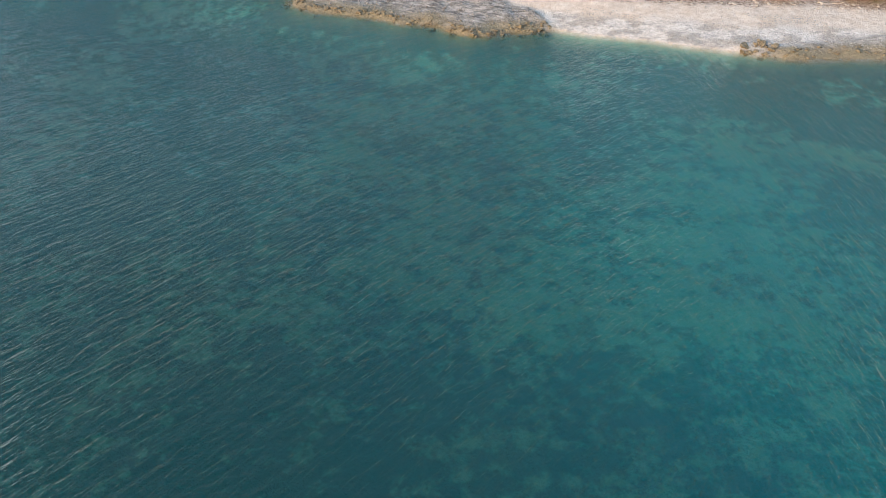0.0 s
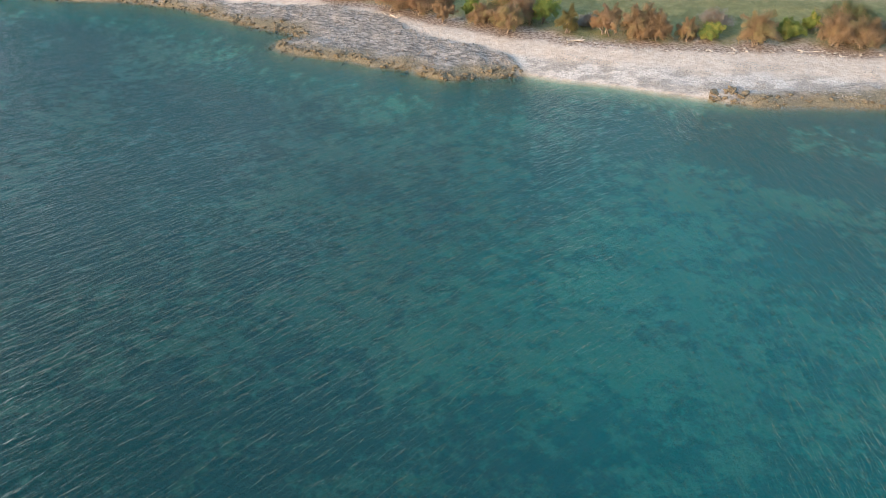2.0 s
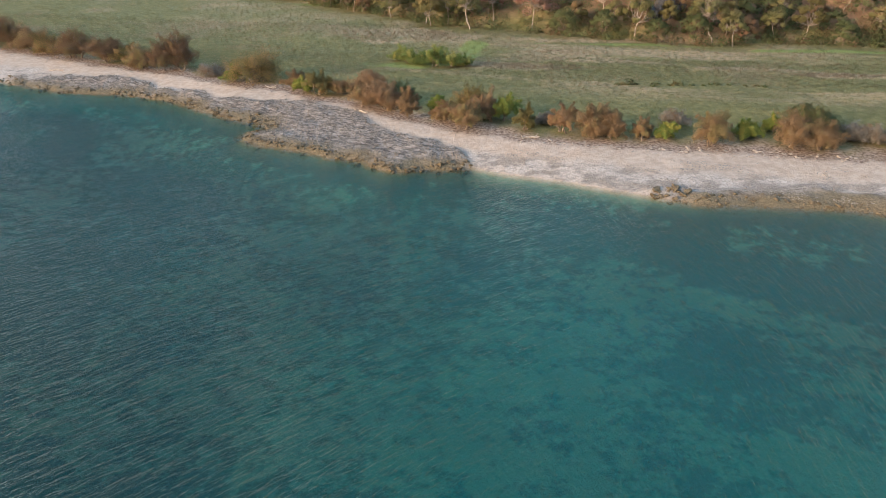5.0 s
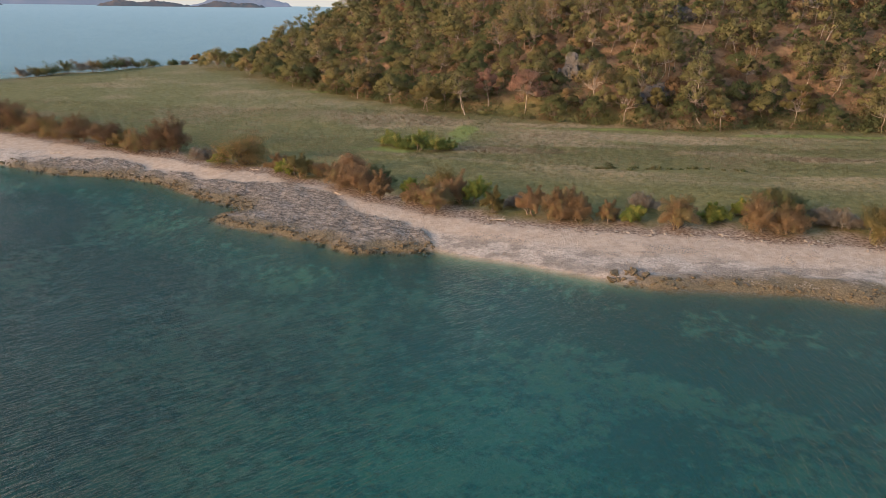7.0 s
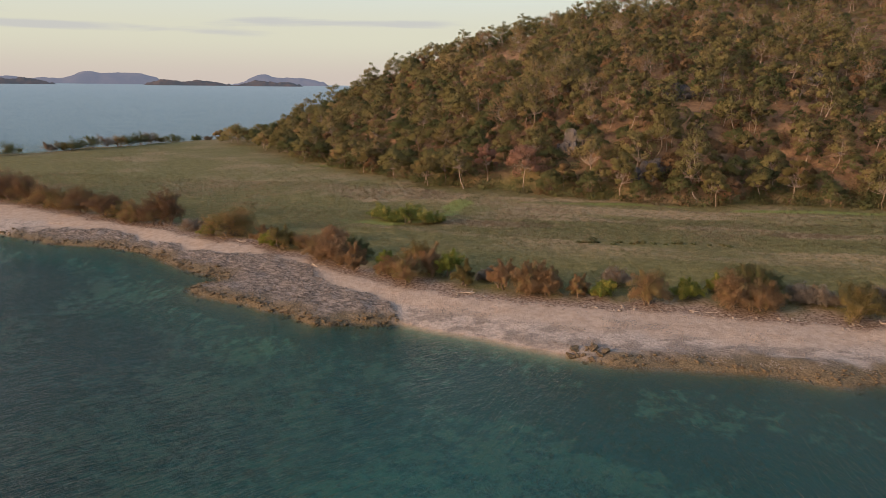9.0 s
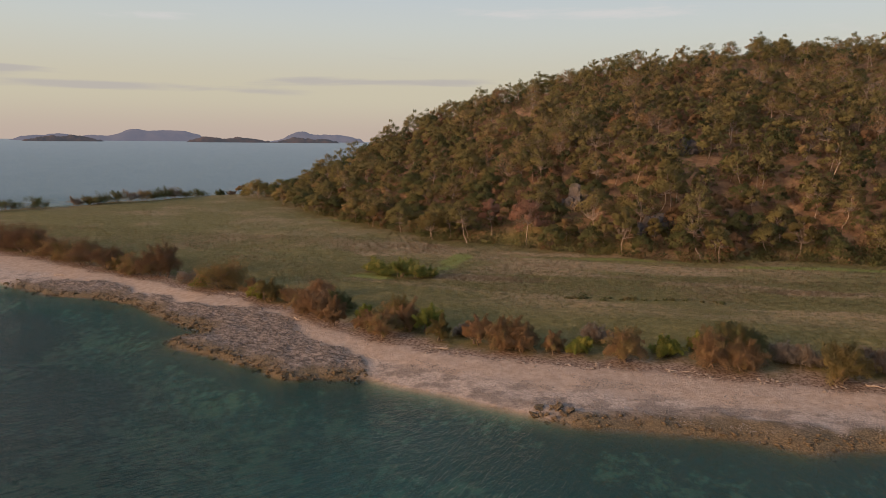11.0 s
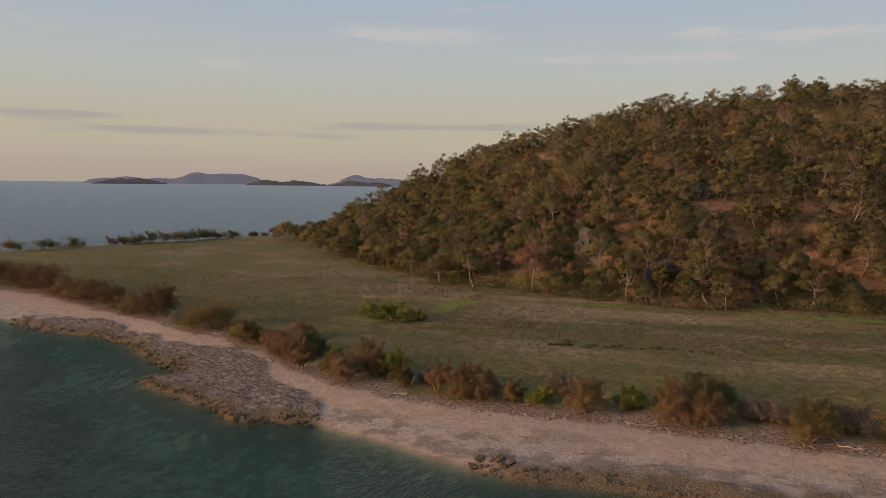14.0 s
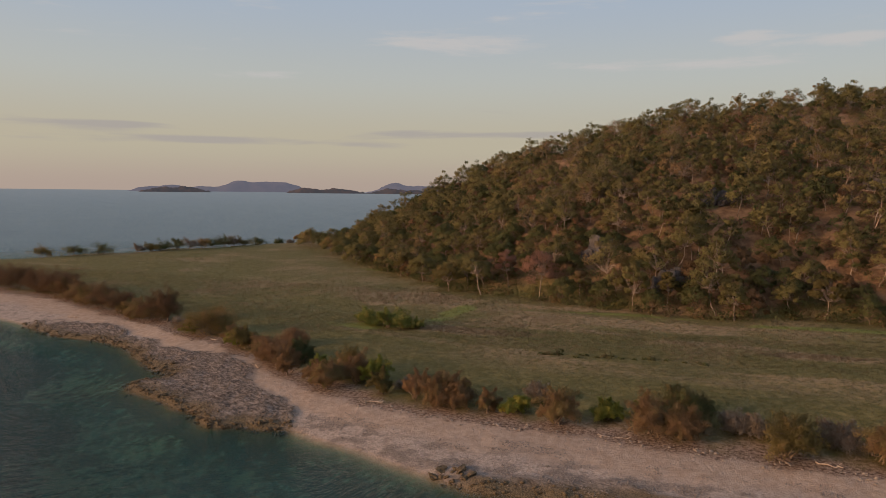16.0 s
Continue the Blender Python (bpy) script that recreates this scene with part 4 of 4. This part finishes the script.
single_tree(8.4, 134.2, 8.0, 1.9, 501, PINK_LEAF, "half-bare tree with dry pinkish leaves at the foot of the hill", True, 130, 0.22)
single_tree(15.4, 130.2, 9.0, 3.3, 502, PINK_LEAF, "half-bare spreading tree with dry pinkish leaves below the hill", True, 150, 0.22)
for k, (x, y, h, sp) in enumerate([(32, 122.2, 8.6, 2.4), (37, 123.4, 5.6, 1.5), (46.5, 123.4, 5.2, 2.0), (59, 124.4, 7.8, 2.4), (22.5, 128.0, 5.0, 1.8),
                                   (-3, 133.5, 6.0, 2.8), (-12, 142, 6.4, 3.0), (-20, 152, 6.2, 2.6), (-29, 160, 6.6, 3.0)]):
    single_tree(x, y, h, sp, 520 + k, (GUM_LEAF, OLIVE_LEAF)[k % 2], "slender pale-trunked gum tree at the edge of the grass")
for k, (x, y, h, sp) in enumerate([(-44, 172, 6.5, 3.2), (-52, 182, 6.0, 3.0), (-59, 192, 6.2, 3.2), (-68, 200, 5.6, 3.0), (-76, 210, 5.4, 2.8), (-84, 219, 5.0, 2.8), (-90, 226, 4.6, 2.6), (-72, 214, 6.0, 3.0), (-82, 211, 6.8, 3.6), (-77, 216.5, 7.0, 3.6), (-73, 218, 7.2, 3.4), (-87, 216, 5.6, 3.2), (-66, 196, 6.6, 3.2), (-84, 236, 5.4, 3.0), (-97, 228, 3.6, 2.4), (-64, 206, 6.4, 3.2)]):
    single_tree(x, y, h, sp, 540 + k, (GUM_LEAF, DEEP_LEAF, GUM_LEAF)[k % 3], "small rounded tree at the low end of the hill", low=True)
for k in range(58):
    x, y = (rng.uniform(-10, 100), rng.uniform(140, 240)) if k % 3 else (rng.normal(17, 5), rng.normal(160, 5))
    single_tree(x, y, rng.uniform(6.5, 9.0), rng.uniform(2.4, 3.4), 570 + k, (GUM_LEAF, RUST_LEAF, OLIVE_LEAF)[k % 3], "half-bare white-limbed tree with thin dry leaves on the slope", True, 26, 0.26)


def stone_shape(seed, size, flat=0.7, detail=2, rough=0.22):
    bm = bmesh.new()
    bmesh.ops.create_icosphere(bm, subdivisions=detail, radius=1.0)
    off = Vector((seed * 3.1, seed * 1.7, seed * 0.9))
    for v in bm.verts:
        d = v.co.normalized()
        k = 1 + rough * noise.noise(d * 1.3 + off) * 2 + rough * 0.6 * noise.noise(d * 3.1 + off)
        v.co = Vector((d.x * k, d.y * k * 0.85, d.z * k * flat)) * size
    return bm


def stone_mesh(name, bm, material):
    me = bpy.data.meshes.new(name)
    bm.to_mesh(me)
    bm.free()
    me.materials.append(material)
    return me


boulder_kinds = [stone_mesh("boulder", stone_shape(k, 1.0, 1.3, 3, 0.4), GREY_ROCK) for k in range(4)]
for k, (x, y, r) in enumerate([(22.6, 138.2, 1.1), (24.2, 138.6, 1.5), (25.8, 139.2, 1.2), (21.2, 139.0, 0.8), (23.4, 139.6, 1.7), (27.2, 138.4, 0.7), (42.8, 150.4, 1.3), (44.6, 151.2, 1.2), (41.0, 149.4, 1.0), (43.8, 150.0, 0.8), (39.6, 148.2, 0.8), (36.5, 127.5, 1.5), (38.6, 128.4, 1.3), (35.0, 126.4, 1.1), (70, 160, 1.6), (88, 168, 1.7), (94, 150, 1.5)]):
    b = new("boulder", boulder_kinds[k % 4])
    b.matrix_basis = Matrix.LocRotScale((x, y, height_at(x, y) + r * 0.7), Euler((0.2 * math.sin(k), 0.15 * k, 1.3 * k)), (r, r, r))
    tagged(b, "weathered grey boulder among the trees of the slope", "boulder", "boulders on the hill")

brush_a, brush_b, brush_c = Soup(), Soup(), Soup()
n_edge = 0
bx, by = rng.uniform(-90, 120, 11500), rng.uniform(114, 250, 11500)
bz, bc = land(bx, by)
for x, y, z, dh, dw in zip(bx, by, bz, bc["dh"], bc["dw"]):
    edge = -3.5 < dh < 7
    if dh < -3.5 or dw < 3 or (not edge and rng.uniform() > 0.62):
        continue
    w = rng.uniform(0.7, 1.7) * (1.25 if edge else 1.0)
    pick = rng.uniform()
    (brush_a if pick < (0.8 if edge else 0.35) else brush_b if pick < 0.72 else brush_c).add(*leaf_sprays(rng, (x, y, z + w * 0.5), (w, w, w * rng.uniform(0.55, 0.95)), 72, 0.22, 0.0, 0.7, rng.uniform(0.0, 0.5 if edge else 0.9), (x, y, z)))
# dark tufts along the scarp: its low brush, and a stand-in for its shadow
for k in range(28):
    x = 26 + 18 * rng.uniform() ** 1.5
    y = np.interp(x, [p[0] for p in SCARP], [p[1] for p in SCARP]) + rng.normal() * 0.5
    w = rng.uniform(0.15, 0.4)
    brush_a.add(*leaf_sprays(rng, (x, y, height_at(x, y) + w * 0.3), (w * 1.6, w, w * 0.7), 50, 0.14, 0.0, 0.75, rng.uniform(0.3, 0.95)))
brush = empty("undergrowth", pose(0, 0, 0))
tagged(brush, "dark green and brown undergrowth beneath the hill trees", "undergrowth", kind="stuff")
under(brush, "dark_brush", brush_a.mesh("dark_brush", DEEP_LEAF))
under(brush, "mixed_brush", brush_b.mesh("mixed_brush", GUM_LEAF))
under(brush, "brown_brush", brush_c.mesh("brown_brush", BROWN_LEAF))

# ---- grass ----
def in_greens(x, y):
    near = np.zeros(x.shape)
    for cx, cy, rx, ry in GREENS:
        near = np.maximum(near, 1 - step(((x - cx) / rx) ** 2 + ((y - cy) / ry) ** 2 + 0.8 * fbm(x, y, 4.0, 83, 3), 0.4, 1.2))
    return near


def tufts(count, x0, x1, y0, y1, lo, hi, seed, blades=4, lush=False):
    r = np.random.default_rng(seed)
    x, y = r.uniform(x0, x1, count), r.uniform(y0, y1, count)
    z, c = land(x, y)
    ok = (c["grass"] > r.uniform(0.2, 0.8, count)) & (c["dh"] < 4) & (z > 0.9)
    ok &= (in_greens(x, y) > r.uniform(0.2, 0.9, count)) == lush
    x, y, z = x[ok], y[ok], z[ok]
    patch = (0.25 + 0.5 * fbm(x, y, 9.0, 81, 4)) * 0.8 * step(y, 74, 100)
    for cx, cy, rx, ry in DRY:
        patch = np.maximum(patch, 1 - step(((x - cx) / rx) ** 2 + ((y - cy) / ry) ** 2, 0.3, 1.3))
    n = len(x)
    verts, hue = [], []
    size = r.uniform(lo, hi, n) * (0.7 + 0.4 * patch)
    for b in range(blades):
        a = r.uniform(0, 6.28, n)
        lean = r.uniform(0.25, 0.9, n) * size
        ca, sa = np.cos(a), np.sin(a)
        w = size * r.uniform(0.12, 0.26, n)
        root = np.stack([x + 0.1 * ca, y + 0.1 * sa, z - 0.03], 1)
        side = np.stack([-sa * w, ca * w, np.zeros(n)], 1)
        tip = root + np.stack([ca * lean, sa * lean, size * r.uniform(0.7, 1.1, n)], 1)
        verts.append(np.stack([root - side, root + side, tip], 1))
    v = np.stack(verts, 1).reshape(-1, 3)
    hue = np.repeat(np.clip(0.38 + patch * 0.55 + r.uniform(-0.3, 0.3, n), 0, 1), blades * 3)
    return mesh_of("grass", v, np.arange(len(v)).reshape(-1, 3), LUSH if lush else GRASS, {"hue": hue, "out": np.tile((0.0, 0.0, 1.0), (len(v), 1))})


meadow = empty("meadow_grass", pose(0, 0, 0))
tagged(meadow, "tufted olive and straw-coloured grass on the flat", "grass", kind="stuff")
under(meadow, "near_grass", tufts(64000, -45, 75, 64, 105, 0.10, 0.25, 901, 3))
under(meadow, "middle_grass", tufts(42000, -100, 85, 90, 135, 0.12, 0.30, 902, 3))
under(meadow, "lush_grass", tufts(40000, -65, 78, 90, 170, 0.15, 0.35, 904, 3, True))
under(meadow, "far_grass", tufts(16000, -135, 10, 105, 235, 0.2, 0.42, 903, 3))

# ---- rocks of the shore ----
rock_kinds = [stone_mesh("shore_rock", stone_shape(20 + k, 1.0, 0.55, 2, 0.42), REEF_ROCK) for k in range(6)]
pale_kinds = [stone_mesh("pale_stone", stone_shape(40 + k, 1.0, 0.55, 1, 0.25), PALE_STONE) for k in range(4)]


def put_stone(me, name, x, y, r, label, group, sink=0.15):
    b = new(name, me)
    b.matrix_basis = Matrix.LocRotScale((x, y, max(height_at(x, y), -0.25) + r * sink), Euler((rng.normal() * 0.25, rng.normal() * 0.25, rng.uniform(0, 6.28))), (r * rng.uniform(0.8, 1.3), r, r * rng.uniform(0.7, 1.1)))
    return tagged(b, label, "rock", group)


shelf_line = smooth([p for p in NEAR_SHORE if -56 < p[0] < 11], False, 12)
for k in range(280):
    p = shelf_line[int(rng.integers(0, len(shelf_line)))] + rng.normal(size=2) * (0.5, 0.45) + (0, 0.5)
    put_stone(rock_kinds[k % 6], "shore_rock", p[0], p[1], rng.uniform(0.09, 0.30), "jagged brown reef rock on the edge of the rock shelf", "rocks on the shore edge")
fringe_line = smooth([p for p in NEAR_SHORE if 26 < p[0] < 82], False, 12)
for k in range(45):
    p = fringe_line[int(rng.integers(0, int(len(fringe_line) * 0.75)))] + rng.normal(size=2) * (0.6, 0.5) + (0, 0.7)
    put_stone(rock_kinds[k % 6], "shore_rock", p[0], p[1], rng.uniform(0.1, 0.22), "low brown reef rock at the water's edge", "rocks on the shore edge")
for k in range(9):
    put_stone(rock_kinds[k % 6], "shore_rock", 27.2 + rng.normal() * 0.7, 56.0 + rng.normal() * 0.5, rng.uniform(0.2, 0.4), "heaped brown reef rock at the water's edge", "rocks on the shore edge")
for k in range(130):
    x = rng.uniform(14, 62)
    y = np.interp(x, VEG_X, VEG_Y) + rng.normal() * 0.55 + 0.5
    put_stone(pale_kinds[k % 4], "pale_stone", x, y, rng.uniform(0.06, 0.19), "pale coral stone on the strand line", "stones on the strand line")

CUBE = np.array([(x, y, z) for x in (-1, 1) for y in (-1, 1) for z in (-1, 1)], float)
CUBE_F = np.array([(0, 1, 3, 2), (4, 6, 7, 5), (0, 4, 5, 1), (2, 3, 7, 6), (0, 2, 6, 4), (1, 5, 7, 3)])


def rubble(name, count, x0, x1, y0, y1, lo, hi, seed, material, test):
    """Loose broken stones, far too many to count."""
    r = np.random.default_rng(seed)
    x, y = r.uniform(x0, x1, count), r.uniform(y0, y1, count)
    z, c = land(x, y)
    ok = test(c, r, z)
    x, y, z = x[ok], y[ok], z[ok]
    n = len(x)
    corners = CUBE[None] * r.uniform(0.55, 1.1, (n, 8, 3)) * (1.0, 0.8, 0.5)
    a, s = r.uniform(0, 6.28, n), lo + (hi - lo) * r.uniform(0, 1, n) ** 2.5
    ca, sa = np.cos(a)[:, None], np.sin(a)[:, None]
    px = (corners[..., 0] * ca - corners[..., 1] * sa) * s[:, None] + x[:, None]
    py = (corners[..., 0] * sa + corners[..., 1] * ca) * s[:, None] + y[:, None]
    tilt = r.normal(size=(n, 1)) * 0.3
    pz = (corners[..., 2] + tilt * corners[..., 0]) * s[:, None] + z[:, None] + 0.1 * s[:, None]
    f = (np.arange(n) * 8)[:, None, None] + CUBE_F[None]
    return mesh_of(name, np.stack([px, py, pz], -1).reshape(-1, 3), f.reshape(-1, 4), material)


loose = empty("shore_rubble", pose(0, 0, 0))
tagged(loose, "broken grey and brown coral rubble over the rock shelf and beach", "rubble", kind="stuff")
under(loose, "grey_rubble", rubble("grey_rubble", 30000, -54, 12, 57, 90, 0.03, 0.11, 911, SHELF_RUBBLE, lambda c, r, z: (c["rock"] > 0.4) & (c["dw"] > 1.0)))
under(loose, "brown_rubble", rubble("brown_rubble", 26000, -56, 75, 52, 88, 0.04, 0.17, 912, REEF_ROCK, lambda c, r, z: (c["rock"] > 0.3) & (c["dw"] < 0.7 + 1.0 * r.uniform(size=len(z))) & (c["dw"] > -0.4)))
under(loose, "crust_rubble", rubble("crust_rubble", 60000, 6, 75, 55, 68, 0.022, 0.075, 914, GREY_CRUST, lambda c, r, z: (c["slab"] > r.uniform(0.0, 1.3, len(z))) & (c["dv"] < -1.6) & (c["dw"] > 0.8)))
under(loose, "pale_rubble", rubble("pale_rubble", 16000, -60, 75, 54, 98, 0.03, 0.09, 913, PALE_STONE, lambda c, r, z: (c["dw"] > 0.4) & (c["dv"] < 1.5) & (np.abs(c["dv"] - 0.3) < 1.6 * r.uniform(size=len(z)) ** 1.5 + 0.25) & (c["rock"] < 0.4)))

# ---- driftwood ----
def driftwood(x, y, length, turn_z, seed, thick=0.11):
    r = np.random.default_rng(seed)
    wood = Soup()
    half = length / 2
    wood.add(*limb(r, (-half, 0, 0.1), (half, 0, 0.16), thick, thick * 0.6, 0.10, 6, 7))
    wood.add(*limb(r, (half * 0.5, 0, 0.14), (half * 0.9, 0.25 * length * 0.5, 0.45), thick * 0.5, thick * 0.2, 0.15, 3, 5))
    wood.add(*limb(r, (-half * 0.9, 0, 0.1), (-half * 1.1, -0.1 * length, 0.35), thick * 0.6, thick * 0.25, 0.15, 3, 5))
    ob = new("driftwood_log", wood.mesh("driftwood_log", DRIFT_WOOD, True))
    ob.matrix_basis = pose(x, y, height_at(x, y), 0, 0, turn_z)
    return tagged(ob, "bleached forked driftwood log lying on the sand", "driftwood", "driftwood on the beach")


driftwood(15.7, 66.4, 1.7, 12, 1)
driftwood(37.4, 65.9, 2.6, 3, 3, 0.05)
driftwood(52.6, 65.8, 1.8, -20, 5, 0.06)
driftwood(-2.4, 73.2, 1.8, -30, 6, 0.08)
driftwood(-15.5, 82.2, 1.5, -18, 7, 0.06)
driftwood(-47.0, 88.2, 2.2, -8, 8, 0.06)
